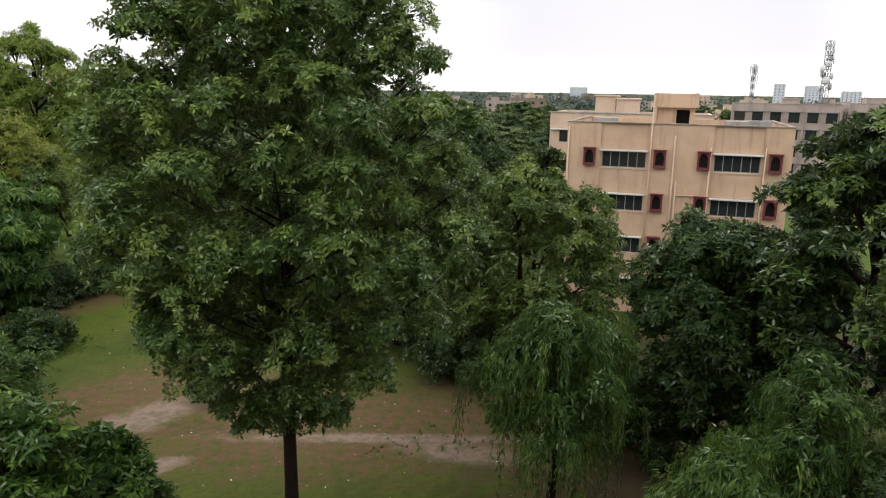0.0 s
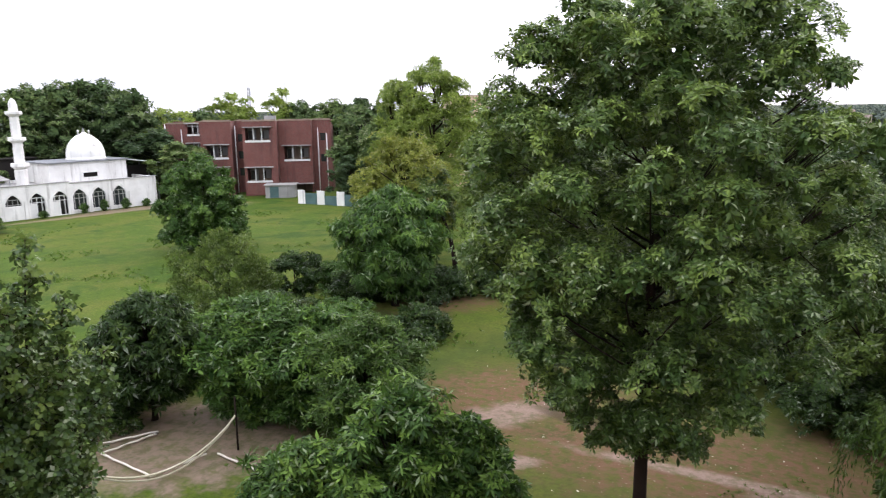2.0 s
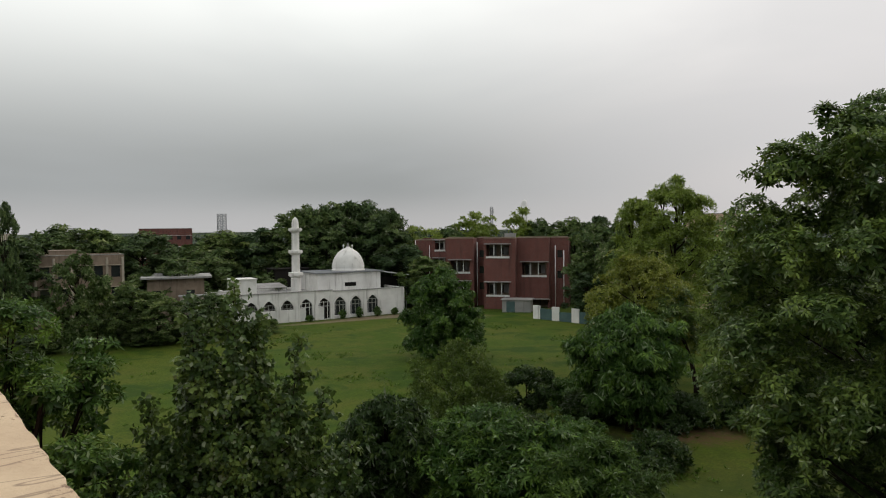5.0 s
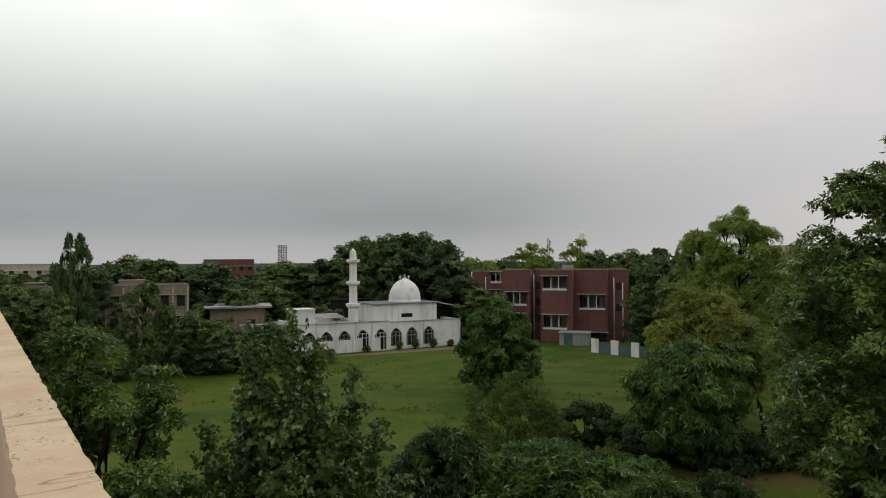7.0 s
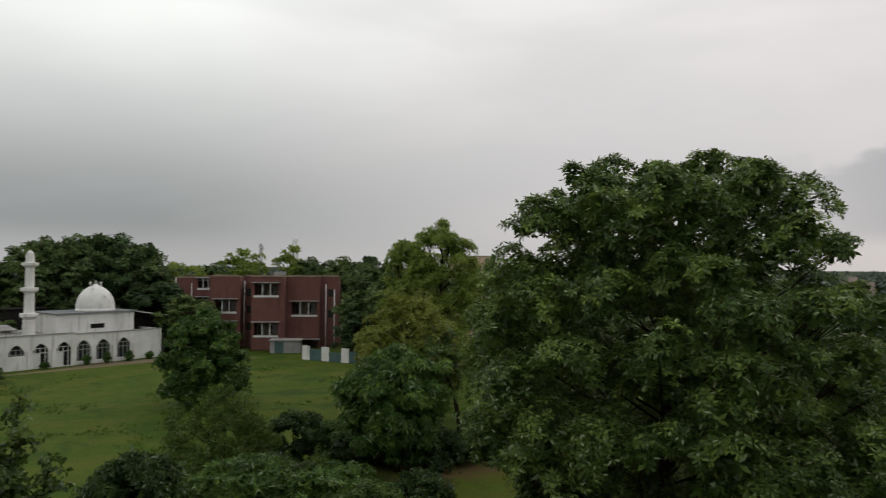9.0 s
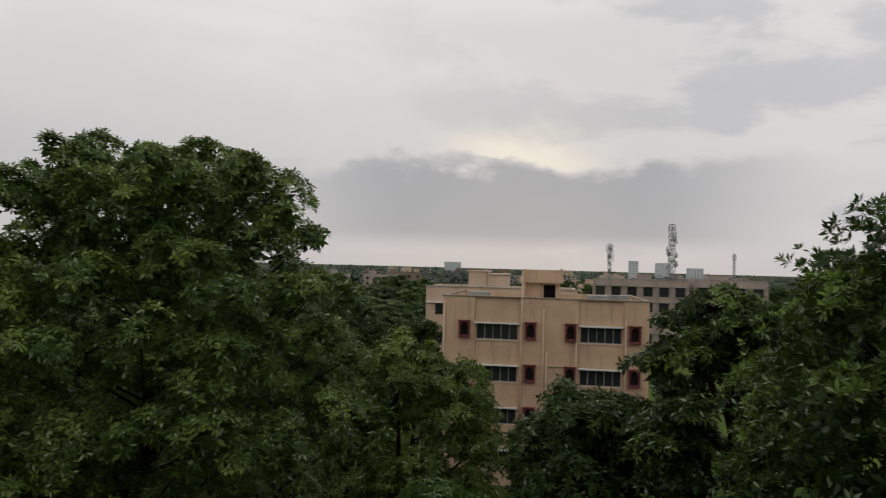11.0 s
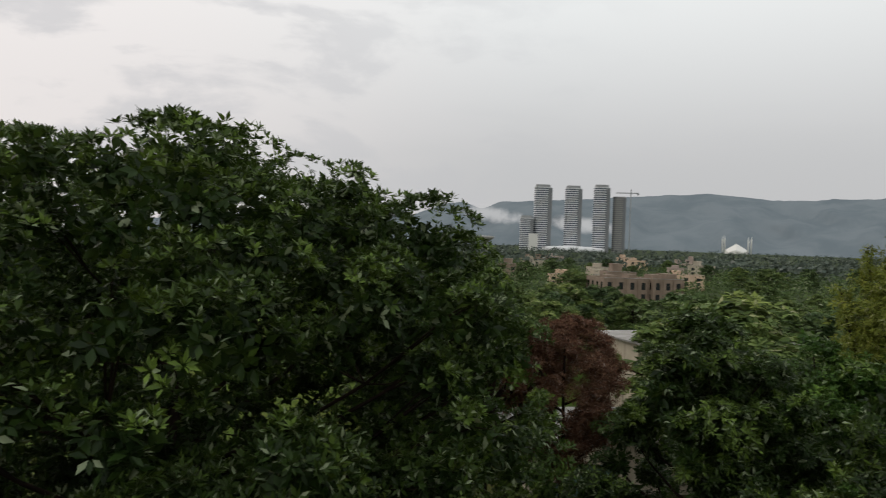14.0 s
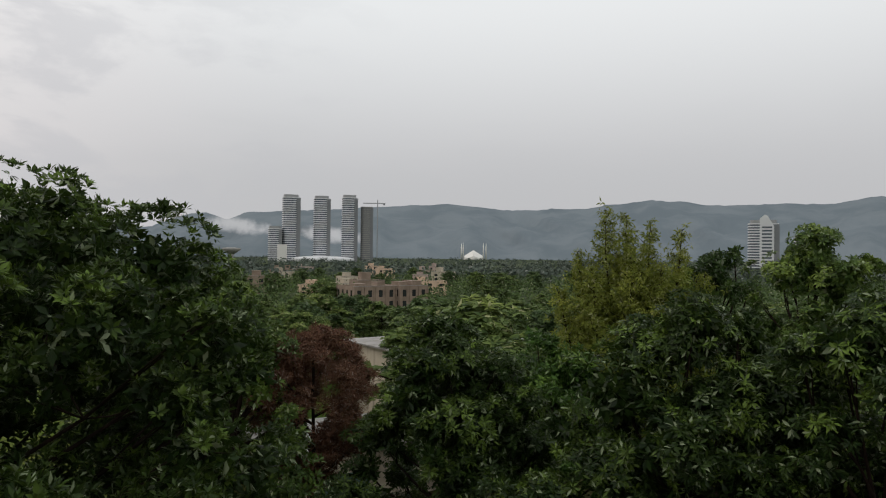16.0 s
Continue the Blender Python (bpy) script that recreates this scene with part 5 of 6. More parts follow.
for i in range(cols + 1):
    az = 60 + 105 * i / cols
    h = float(np.interp(az, [r[0] for r in ridge], [r[1] for r in ridge]))
    h += 9 * noise.noise((az * 0.7, 0, 0)) + 5 * noise.noise((az * 2.6, 3, 0)) + 2 * noise.noise((az * 8, 3, 0))
    line = []
    for j in range(rows + 1):
        u = j / rows
        spur = noise.noise((az * 0.35 + 2 * u, u * 2.2, 5)) * 420 * math.sin(math.pi * min(1, u * 1.02))
        d = 3350 + 1000 * u + spur * (1 - u)
        z = h * (u ** 0.85) + 26 * noise.noise((az * 0.8, u * 5, 2)) * math.sin(math.pi * u)
        line.append(bm.verts.new((*polar(az, d), max(0.0, z) if j else -2)))
    grid.append(line)
for a, b in zip(grid, grid[1:]):
    for j in range(rows):
        bm.faces.new((a[j], a[j + 1], b[j + 1], b[j])).smooth = True
tagged(mesh_object("backdrop_hills", bm, m_hill), "forested hill range, haze put into its blue-grey colour and glow", "hills", kind="structure")

m_mist, k = material("low_cloud_glow")
pos = k.add("ShaderNodeTexCoord").outputs["Object"]
sp = k.add("ShaderNodeSeparateXYZ", {0: pos})
edge = k.math("ADD", k.math("POWER", k.math("DIVIDE", sp.outputs[0], 150.0), 2.0), k.math("POWER", k.math("DIVIDE", k.math("SUBTRACT", sp.outputs[2], k.math("MULTIPLY", sp.outputs[0], -0.10)), 36.0), 2.0))
puff = k.math("MULTIPLY", k.smooth(k.math("ADD", edge, k.math("MULTIPLY", k.math("SUBTRACT", k.noise(pos, 0.018, 5.0, 0.6), 0.5), 2.4)), 1.5, -0.1), 0.72)
# daylight on the cloud put in as the sheet's own glow
em = k.add("ShaderNodeEmission", {"Color": rgb(0.58, 0.585, 0.595), "Strength": 1.0})
mx = k.add("ShaderNodeMixShader", {0: puff, 1: k.add("ShaderNodeBsdfTransparent").outputs[0], 2: em.outputs[0]})
k.add("ShaderNodeOutputMaterial", {"Surface": mx.outputs[0]})
for az, z, sx, sz in ((91.4, 140, 1.7, 1.5), (98.6, 105, 1.1, 1.0)):
    bm = bmesh.new()
    bmesh.ops.create_grid(bm, x_segments=12, y_segments=6, size=1.0)
    for v in bm.verts:
        v.co = (v.co.x * 230 * sx, 30 * noise.noise((v.co.x * 2, v.co.y * 2, az)), v.co.y * 110 * sz)
    cl = mesh_object("backdrop_mist", bm, m_mist)
    cl.matrix_world = pose(*polar(az, 3300), z, 0, 0, -az)
    tagged(cl, "low white cloud lying along the hill foot", "cloud", kind="structure")


# ---- trees round the lawn ----
TALL = [(4.9, 1.5), (5.8, 2.9), (7.0, 4.1), (8.2, 5.1), (9.5, 5.8), (12.0, 6.1), (14.0, 6.0), (15.6, 5.6), (17.2, 4.9), (18.3, 3.9), (19.0, 1.8)]
plant("tall_tree", polar(-2.2, 22.0), "tall single-trunked tree with clustered glossy leaves", "tree", LEAF_MAIN, 11, 18.8, 6.0, 4.4, TALL, 330, 0.125, 33000, 7, 0.17, 0.060, 72, 0.35, 0.25, (0.2, 0.1), fork=0.93, inner=0.10, core=0.22, rise=0.9, first=1.0, slim=0.13, spray=20, hang=0.3, fresh_share=0.42, tips=0.26)
BROAD = [(7.0, 3.0), (9.0, 5.4), (11.0, 6.6), (13.0, 6.9), (14.5, 6.6), (15.3, 6.2), (15.9, 5.7), (16.4, 5.1), (16.8, 4.4), (17.0, 3.7), (17.15, 2.6)]
plant("broad_tree", polar(68.2, 14.3), "broad dark tree with leathery leaves in whorls", "tree", LEAF_BIG, 12, 17.3, 6.8, 8.0, BROAD, 330, 0.125, 22000, 10, 0.132, 0.050, 56, -0.10, 0.24, (0.38, -0.22), fork=0.55, inner=0.05, core=0.6, rise=1.2, slim=0.16, spray=10, hang=0.25, fresh_share=0.32, ragged=0.09, tips=0.30)
plant("broad_tree", polar(42.5, 30), "dark green spreading tree behind the willows", "tree", LEAF_BIG, 13, 14.9, 4.7, 3.5, "dome", 54, 0.245, 5850, 7, 0.323, 0.101, 66, 0.3, 0.3, core=0.2, rise=1.2)
plant("round_tree", polar(32.8, 30), "dense round dark green tree", "tree", LEAF_DARK, 14, 11.1, 4.4, 2.2, "oval", 61, 0.245, 7150, 7, 0.274, 0.095, 66, 0.35, 0.22, core=0.2, rise=1.2)
plant("round_tree", polar(17.0, 38), "light green round tree at the edge of the lawn", "tree", LEAF_OLIVE, 15, 11.9, 5.6, 1.2, "oval", 72, 0.230, 6500, 7, 0.288, 0.092, 66, 0.4, 0.25, core=0.2, rise=1.2)
weeping("willow", polar(20.6, 24.5), "weeping willow with long hanging twigs", "tree", LEAF_WILLOW, 16, 8.6, 3.0, 0.8, 1700, 0.22, 0.040, 0.16, (1.2, 3.4), per=15)
weeping("willow", polar(40.5, 20), "weeping willow with long hanging twigs", "tree", LEAF_WILLOW, 17, 8.9, 2.4, 1.5, 1300, 0.20, 0.036, 0.14, (0.8, 2.4), per=14)
weeping("willow", polar(34.5, 16.5), "young willow with drooping feathery twigs", "tree", LEAF_WILLOW, 18, 7.4, 2.3, 1.6, 1300, 0.20, 0.036, 0.14, (0.6, 1.8), per=13)
plant("bush", polar(49, 19), "dark undergrowth bush below the broad tree", "bush", LEAF_DARK, 19, 8.0, 3.8, 0.3, "dome", 36, 0.274, 4225, 7, 0.150, 0.055)
plant("bush", polar(83, 21), "dark undergrowth bush below the broad tree", "bush", LEAF_DARK, 20, 8.5, 4.2, 0.3, "dome", 36, 0.274, 3250, 7, 0.203, 0.073)
plant("bush", polar(64, 24), "dark undergrowth bush below the broad tree", "bush", LEAF_DARK, 120, 9.0, 5.0, 0.3, "dome", 36, 0.274, 3250, 7, 0.203, 0.073)
plant("bush", polar(24.5, 17.5), "low dark shrub on the lawn edge", "bush", LEAF_WILLOW, 121, 3.0, 1.8, 0.1, "dome", 21, 0.288, 1300, 7, 0.166, 0.044)
for az, d, h, r, seed, n_twig in ((-23.2, 21.0, 6.9, 2.3, 21, 4200), (-30.6, 20.6, 5.5, 2.4, 221, 3800), (-17.6, 21.6, 5.7, 1.8, 222, 2800)):
    plant("bush", polar(az, d), "lush bright green bush with drooping sprays", "bush", LEAF_LUSH, seed, h, r, 0.1, "oval", 44, 0.24, n_twig, 6, 0.30, 0.092, 66, 0.55, 0.12, core=0.3, rise=1.0, ragged=0.38, spray=12, hang=0.6, fresh_share=0.45)
plant("bush", polar(-25.6, 31.0), "arching green bush with narrow leaves", "bush", LEAF_WILLOW, 23, 6.2, 2.6, 0.1, "oval", 70, 0.20, 5600, 7, 0.29, 0.062, 55, 0.35, 0.14, core=0.3, rise=1.0, ragged=0.32, spray=11, hang=0.6)
plant("bush", polar(-34.0, 35.5), "large green bush beside the sand court", "bush", LEAF_LUSH, 24, 6.4, 3.0, 0.1, "oval", 60, 0.21, 5200, 6, 0.36, 0.10, 60, 0.35, 0.16, core=0.3, rise=1.0, ragged=0.30, spray=11)
plant("bush", polar(-30.0, 34.0), "large green bush beside the sand court", "bush", LEAF_LUSH, 241, 5.9, 2.7, 0.1, "oval", 52, 0.22, 4800, 6, 0.36, 0.10, 66, 0.45, 0.16, core=0.3, rise=1.0, ragged=0.30, spray=11)
plant("bush", polar(-42.4, 37.0), "dark bush with long pale-backed leaves", "bush", LEAF_DARK, 25, 7.0, 2.6, 0.8, "oval", 46, 0.235, 3600, 8, 0.373, 0.085, 74, 0.8, 0.16, core=0.2, rise=1.2, ragged=0.24, spray=8, hang=0.6)


def leader_tree(name, where, label, mat, seed, leaders, low, twigs, per, leaf, leaf_width, trunk_r):
    """An upright tree of several leaders: each a tapered stem with short rising side shoots that carry loose leaves."""
    rng = np.random.default_rng(seed)
    root = thing(name, pose(where[0], where[1], 0), label, "tree")
    part("trunk", tube_bm([(0, 0, -0.2), (0.03, 0.02, low * 0.5), (0, 0, low)], [trunk_r * 1.2, trunk_r, trunk_r * 0.9], 9), BARK, root)
    side, away = Vector((math.cos(math.atan2(where[0], where[1])), -math.sin(math.atan2(where[0], where[1])), 0)), Vector((where[0], where[1], 0)).normalized()
    pos, axis, flush = [], [], []
    weight = [wide * (top - start) for _, _, top, wide, start in leaders]
    for (across, back, top, wide, start), wt in zip(leaders, weight):
        tip = side * across + away * back + Vector((0, 0, top))
        foot = Vector((0, 0, min(low, start * 0.8)))
        stem = []
        for i in range(8):
            u = i / 7
            bend = u ** 0.6
            stem.append(Vector((tip.x * bend, tip.y * bend, foot.z + (top - foot.z) * u)) + Vector(rng.normal(0, 0.05, 3)) * (0 < i < 7))
        part("leader", tube_bm(stem, [trunk_r * 0.55 * (1 - 0.9 * i / 7) for i in range(8)], 6), BARK, root)
        shoots = bmesh.new()
        n_shoot = max(10, int(90 * wt / max(weight)))
        for j in range(n_shoot):
            u = (j + rng.random()) / n_shoot
            z = start + (top - start) * u
            f = min(6.999, 7 * (z - foot.z) / (top - foot.z))
            at = stem[int(f)].lerp(stem[int(f) + 1], f - int(f))
            a = j * 2.39996 + rng.uniform(-0.5, 0.5)
            reach = wide * (1 - u ** 1.7) * rng.uniform(0.55, 1.15) + 0.12
            d = Vector((math.cos(a), math.sin(a), rng.uniform(0.5, 1.0)))
            end = at + d * reach
            tube_bm([at, at.lerp(end, 0.5) - Vector((0, 0, 0.06 * reach)), end], [0.022, 0.015, 0.006], 4, shoots)
            n_leaf = max(4, int(twigs * reach * wt / (sum(weight) * n_shoot * wide * 0.55)))
            young = rng.uniform(0.5, 1.0) if rng.random() < 0.2 else 0.05
            for _ in range(n_leaf):
                pos.append(at.lerp(end, 0.15 + 0.85 * rng.random() ** 0.7) + Vector(rng.normal(0, 0.11 + 0.09 * reach, 3)))
                axis.append(d + Vector(rng.normal(0, 0.5, 3)))
                flush.append(young * rng.uniform(0.5, 1))
        part("branching", shoots, BARK, root)
    pos, axis = np.array(pos), unit(np.array(axis))
    v, t = rosettes(rng, pos, axis, per, leaf, leaf_width, 74, 0.5)
    tri_mesh("crown", v, t, mat, root, np.repeat(flush, per * 4))
    return root


leader_tree("young_tree", polar(-54.9, 19.6), "young upright tree with several leafy leaders", LEAF_POPLAR, 26,
            [(0.1, 0.2, 13.9, 1.25, 6.0), (-1.05, -0.1, 13.6, 0.9, 6.5), (0.75, 0.6, 13.2, 0.9, 6.0), (1.75, -0.3, 12.5, 0.75, 6.0), (-2.2, 0.4, 11.0, 0.9, 5.0), (2.5, 0.2, 10.9, 1.0, 4.5), (-3.1, -0.3, 9.3, 1.1, 4.0),
             (3.3, 0.5, 9.2, 1.1, 4.0), (-1.2, 1.2, 11.6, 1.2, 4.0), (1.2, -1.1, 11.2, 1.2, 4.0), (0.0, -1.6, 10.4, 1.3, 3.5), (-2.0, -1.2, 9.6, 1.3, 3.5), (2.1, -1.0, 9.4, 1.3, 3.5), (-4.0, 0.3, 8.3, 1.2, 3.0), (0.3, 0.1, 10.0, 1.7, 3.0)],
            3.0, 12500, 5, 0.155, 0.115, 0.17)
plant("round_tree", polar(-69.5, 18.8), "leafy green tree below the parapet", "tree", LEAF_LUSH, 30, 13.7, 3.3, 1.0, "oval", 80, 0.21, 8500, 7, 0.160, 0.056, 66, 0.4, 0.18)
plant("round_tree", polar(-80.5, 17.5), "leafy green tree below the parapet", "tree", LEAF_LUSH, 31, 12.5, 3.0, 2.0, "dome", 43, 0.259, 3380, 7, 0.186, 0.066, 66, 0.4, 0.18)
plant("bush", polar(-62, 21), "leafy bush between the young trees", "bush", LEAF_LUSH, 32, 9.4, 2.6, 0.5, "dome", 36, 0.274, 3380, 7, 0.186, 0.066)
plant("bush", polar(-47.5, 38), "low hedge bush along the field", "bush", LEAF_DARK, 33, 3.6, 3.2, 0.2, "dome", 32, 0.274, 2340, 7, 0.186, 0.066)
plant("round_tree", polar(-37.4, 83), "round bushy tree standing in the field", "tree", LEAF_LUSH, 34, 11.2, 5.2, 0.4, [(0.6, 3.0), (1.8, 4.9), (3.6, 5.6), (5.2, 5.4), (6.6, 4.5), (7.6, 4.3), (9.0, 3.9), (10.2, 2.8), (11.0, 1.0)], 110, 0.19, 6500, 7, 0.36, 0.12, 76, 0.7, 0.25, core=0.4, spray=12, hang=0.6)
plant("shrub", polar(-36.0, 51), "feathery olive green shrub", "bush", LEAF_OLIVE, 35, 7.4, 3.8, 0.3, "dome", 61, 0.22, 3800, 6, 0.30, 0.045, 40, -0.15, 0.10, inner=0.5, core=0.15, spray=6)
plant("shrub", polar(-30.8, 56), "dark low shrub in the field scrub", "bush", LEAF_DARK, 36, 4.9, 2.2, 0.4, "oval", 28, 0.288, 1300, 6, 0.26, 0.08, 66, 0.5, 0.1)
plant("shrub", polar(-27.5, 60), "green scrub at the field edge", "bush", LEAF_LUSH, 37, 3.0, 2.6, 0.1, "dome", 14, 0.4, 900, 6, 0.26, 0.08)
plant("weeping_tree", polar(-22.7, 54.5), "bushy tree with long drooping green leaves", "tree", LEAF_LUSH, 38, 9.9, 4.3, 1.2, "oval", 54, 0.26, 4600, 8, 0.52, 0.11, 80, 0.95, 0.28, core=0.35, rise=0.7, spray=14, hang=0.6, fork=0.7)
plant("round_tree", polar(-21.6, 71), "yellow-green round tree beyond the scrub", "tree", LEAF_YELLOW, 39, 13.0, 5.2, 2.0, "dome", 44, 0.27, 4600, 6, 0.34, 0.10, 66, 0.2, 0.22, ragged=0.25, spray=9, fresh_share=0.5)
plant("leaning_tree", polar(-17.6, 67), "tree with a dark leaning trunk", "tree", LEAF_MAIN, 40, 10.0, 3.2, 4.5, "dome", 18, 0.38, 1900, 6, 0.32, 0.1, 66, 0.3, 0.26, (-2.8, 0.4))
plant("tall_tree", polar(-19.2, 86), "tall pale green tree with airy crown", "tree", LEAF_PALE, 41, 22.0, 5.0, 4.0, "oval", 42, 0.30, 4200, 6, 0.42, 0.10, 60, 0.2, 0.3)
plant("tall_tree", polar(-22.4, 88), "tall pale green tree with airy crown", "tree", LEAF_PALE, 42, 20.4, 2.8, 4.0, "oval", 20, 0.40, 1600, 6, 0.42, 0.10, 60, 0.2, 0.22)
plant("round_tree", polar(-13.0, 64), "mid-green spreading tree beyond the lawn", "tree", LEAF_OLIVE, 43, 13.2, 5.2, 3.0, "dome", 30, 0.34, 3400, 6, 0.34, 0.11, 66, 0.3, 0.28)
plant("round_tree", polar(-7.0, 66), "mid-green spreading tree beyond the lawn", "tree", LEAF_DARK, 44, 12.2, 5.0, 1.0, "dome", 26, 0.36, 2600, 6, 0.36, 0.12)
plant("round_tree", polar(1.0, 58), "dark tree behind the lawn", "tree", LEAF_DARK, 45, 11.0, 5.6, 0.6, "dome", 50, 0.259, 2800, 6, 0.36, 0.12)
plant("round_tree", polar(9.5, 52), "dark tree behind the lawn", "tree", LEAF_DARK, 46, 10.5, 5.2, 0.6, "dome", 50, 0.259, 2800, 6, 0.36, 0.12)
plant("round_tree", polar(12.5, 72), "dark green tree beside the flats", "tree", LEAF_DARK, 47, 13.4, 5.0, 1.0, "dome", 26, 0.36, 2400, 6, 0.4, 0.13)
plant("round_tree", polar(18.0, 60), "dark green tree beside the flats", "tree", LEAF_DARK, 48, 11.6, 3.6, 1.0, "dome", 20, 0.38, 1800, 6, 0.4, 0.13)
plant("bush", polar(8.0, 41), "dark hedge at the edge of the lawn", "bush", LEAF_DARK, 49, 3.4, 3.2, 0.1, "dome", 36, 0.259, 1900, 6, 0.24, 0.08)
plant("bush", polar(27.5, 31), "dark undergrowth between the trees", "bush", LEAF_DARK, 50, 4.0, 3.4, 0.1, "dome", 36, 0.259, 2470, 6, 0.249, 0.088)
plant("bush", polar(40, 26), "dark undergrowth between the trees", "bush", LEAF_DARK, 51, 5.5, 3.6, 0.1, "dome", 36, 0.259, 2470, 6, 0.249, 0.088)
plant("bush", polar(-21, 46), "dark scrub by the worn earth", "bush", LEAF_DARK, 52, 2.6, 2.4, 0.1, "dome", 25, 0.288, 1000, 6, 0.22, 0.08)
for az, d, h, r, mat, seed, lab in ((-38.5, 44, 3.4, 3.0, LEAF_LUSH, 201, "green scrub along the field"), (-32.5, 43, 4.4, 3.2, LEAF_DARK, 202, "dark scrub along the field"), (-27.0, 45, 3.2, 2.8, LEAF_LUSH, 203, "green scrub along the field"), (-25.0, 37, 3.0, 2.4, LEAF_WILLOW, 204, "green scrub by the worn earth"),
                                    (-29.0, 38, 4.6, 3.0, LEAF_LUSH, 205, "green bush beside the lawn"), (-19.0, 57, 2.6, 3.0, LEAF_DARK, 206, "dark scrub under the weeping tree"), (-25.5, 57, 2.4, 2.6, LEAF_DARK, 207, "dark scrub under the weeping tree"), (-44.5, 40, 3.0, 2.6, LEAF_LUSH, 208, "green scrub along the field"),
                                    (-13.5, 59, 3.0, 3.4, LEAF_DARK, 209, "dark scrub below the tall trees"), (4.0, 46, 3.6, 3.6, LEAF_DARK, 210, "dark hedge behind the lawn"), (13.5, 37, 3.0, 2.8, LEAF_DARK, 211, "dark hedge behind the lawn")):
    plant("scrub_bush", polar(az, d), lab, "bush", mat, seed, h, r, 0.1, "dome", 36, 0.240, 2100, 7, 0.25, 0.07, 62, 0.4, 0.08, ragged=0.30, spray=10)

# ---- trees and huts towards the hills ----
plant("light_tree", polar(92.5, 24), "bright green tree beside the broad tree", "tree", LEAF_MAIN, 61, 14.8, 2.7, 4.0, "dome", 50, 0.259, 4250, 7, 0.166, 0.063, 66, 0.3, 0.18)
plant("dead_tree", polar(98.4, 25), "dead tree with dry reddish-brown foliage", "tree", LEAF_BROWN, 62, 13.2, 2.0, 7.8, "oval", 90, 0.216, 9000, 7, 0.15, 0.022, 55, 0.0, 0.12, fork=0.9, inner=0.5, spray=6)
plant("round_tree", polar(109.5, 21.5), "dark tree with loose leathery foliage", "tree", LEAF_BIG, 63, 13.8, 2.9, 5.5, "dome", 70, 0.238, 6500, 8, 0.185, 0.060, 66, 0.3, 0.2, core=0.6, spray=13, slim=0.3)
plant("round_tree", polar(126.5, 18), "dense green tree below the roof edge", "tree", LEAF_BIG, 64, 14.7, 3.5, 4.0, "dome", 80, 0.23, 9000, 8, 0.17, 0.056, 66, 0.3, 0.22, core=0.6, spray=14, slim=0.3)
plant("round_tree", polar(139, 17), "dense green tree below the roof edge", "tree", LEAF_BIG, 65, 15.3, 3.6, 4.0, "dome", 80, 0.23, 9000, 8, 0.17, 0.052, 66, 0.5, 0.22, core=0.6, spray=14, slim=0.3)
leader_tree("tall_tree", polar(122.6, 31), "tall yellowing tree with feathery upright heads", LEAF_YELLOW, 66,
            [(-1.0, 0.0, 17.5, 1.35, 9.0), (-0.2, 0.6, 17.3, 1.2, 9.0), (0.8, 0.5, 17.0, 1.2, 9.0), (2.0, 0.0, 16.7, 1.1, 8.0), (-2.2, 0.3, 15.8, 1.3, 8.0), (0.0, -1.0, 15.9, 1.8, 7.0), (1.2, -0.8, 15.2, 1.8, 6.0), (-1.5, -0.8, 15.0, 1.8, 6.0), (2.9, 0.2, 14.9, 1.4, 7.0), (-3.0, 0.0, 14.2, 1.4, 7.0)],
            5.0, 13000, 7, 0.19, 0.05, 0.2)
plant("tall_tree", polar(126.0, 33), "yellow-green feathery tree in the canopy", "tree", LEAF_PALE, 67, 15.4, 2.3, 5.0, "oval", 46, 0.259, 2600, 7, 0.18, 0.045, 50, 0.4, 0.2)
plant("round_tree", polar(128.8, 41), "green tree top over the canopy", "tree", LEAF_DARK, 68, 16.9, 2.3, 5.0, "oval", 39, 0.288, 2000, 7, 0.24, 0.08)
plant("round_tree", polar(135.2, 31), "green tree top over the canopy", "tree", LEAF_MAIN, 69, 16.9, 2.7, 5.0, "oval", 60, 0.25, 5000, 7, 0.185, 0.073, core=0.5, ragged=0.25, slim=0.3)
plant("round_tree", polar(117, 29), "mid-green tree in the dense canopy", "tree", LEAF_LUSH, 70, 12.8, 3.2, 3.0, "dome", 56, 0.25, 5000, 7, 0.203, 0.073, core=0.5, slim=0.3)
plant("round_tree", polar(110.5, 38), "dark tree in the dense canopy", "tree", LEAF_DARK, 71, 11.8, 3.6, 2.0, "dome", 43, 0.259, 2400, 7, 0.24, 0.08)
plant("bush", polar(104, 19), "dark bush under the canopy", "bush", LEAF_DARK, 72, 8.0, 3.0, 0.3, "dome", 32, 0.274, 2375, 7, 0.185, 0.073)
plant("bush", polar(117.5, 17), "dark bush under the canopy", "bush", LEAF_BIG, 73, 11.2, 3.2, 0.3, "dome", 50, 0.25, 5000, 7, 0.185, 0.073)
plant("bush", polar(92.5, 20), "dark bush under the canopy", "bush", LEAF_DARK, 74, 8.5, 3.0, 0.3, "dome", 32, 0.274, 2375, 7, 0.185, 0.073)
shed(43.5, -4.0, -80, 13, 8, 3.4, CREAM, "long low house with a stained sheet roof", 0.5)
shed(57.5, -14.5, -72, 14, 8, 7.6, CREAM, "low tan house between the trees", 0.5)

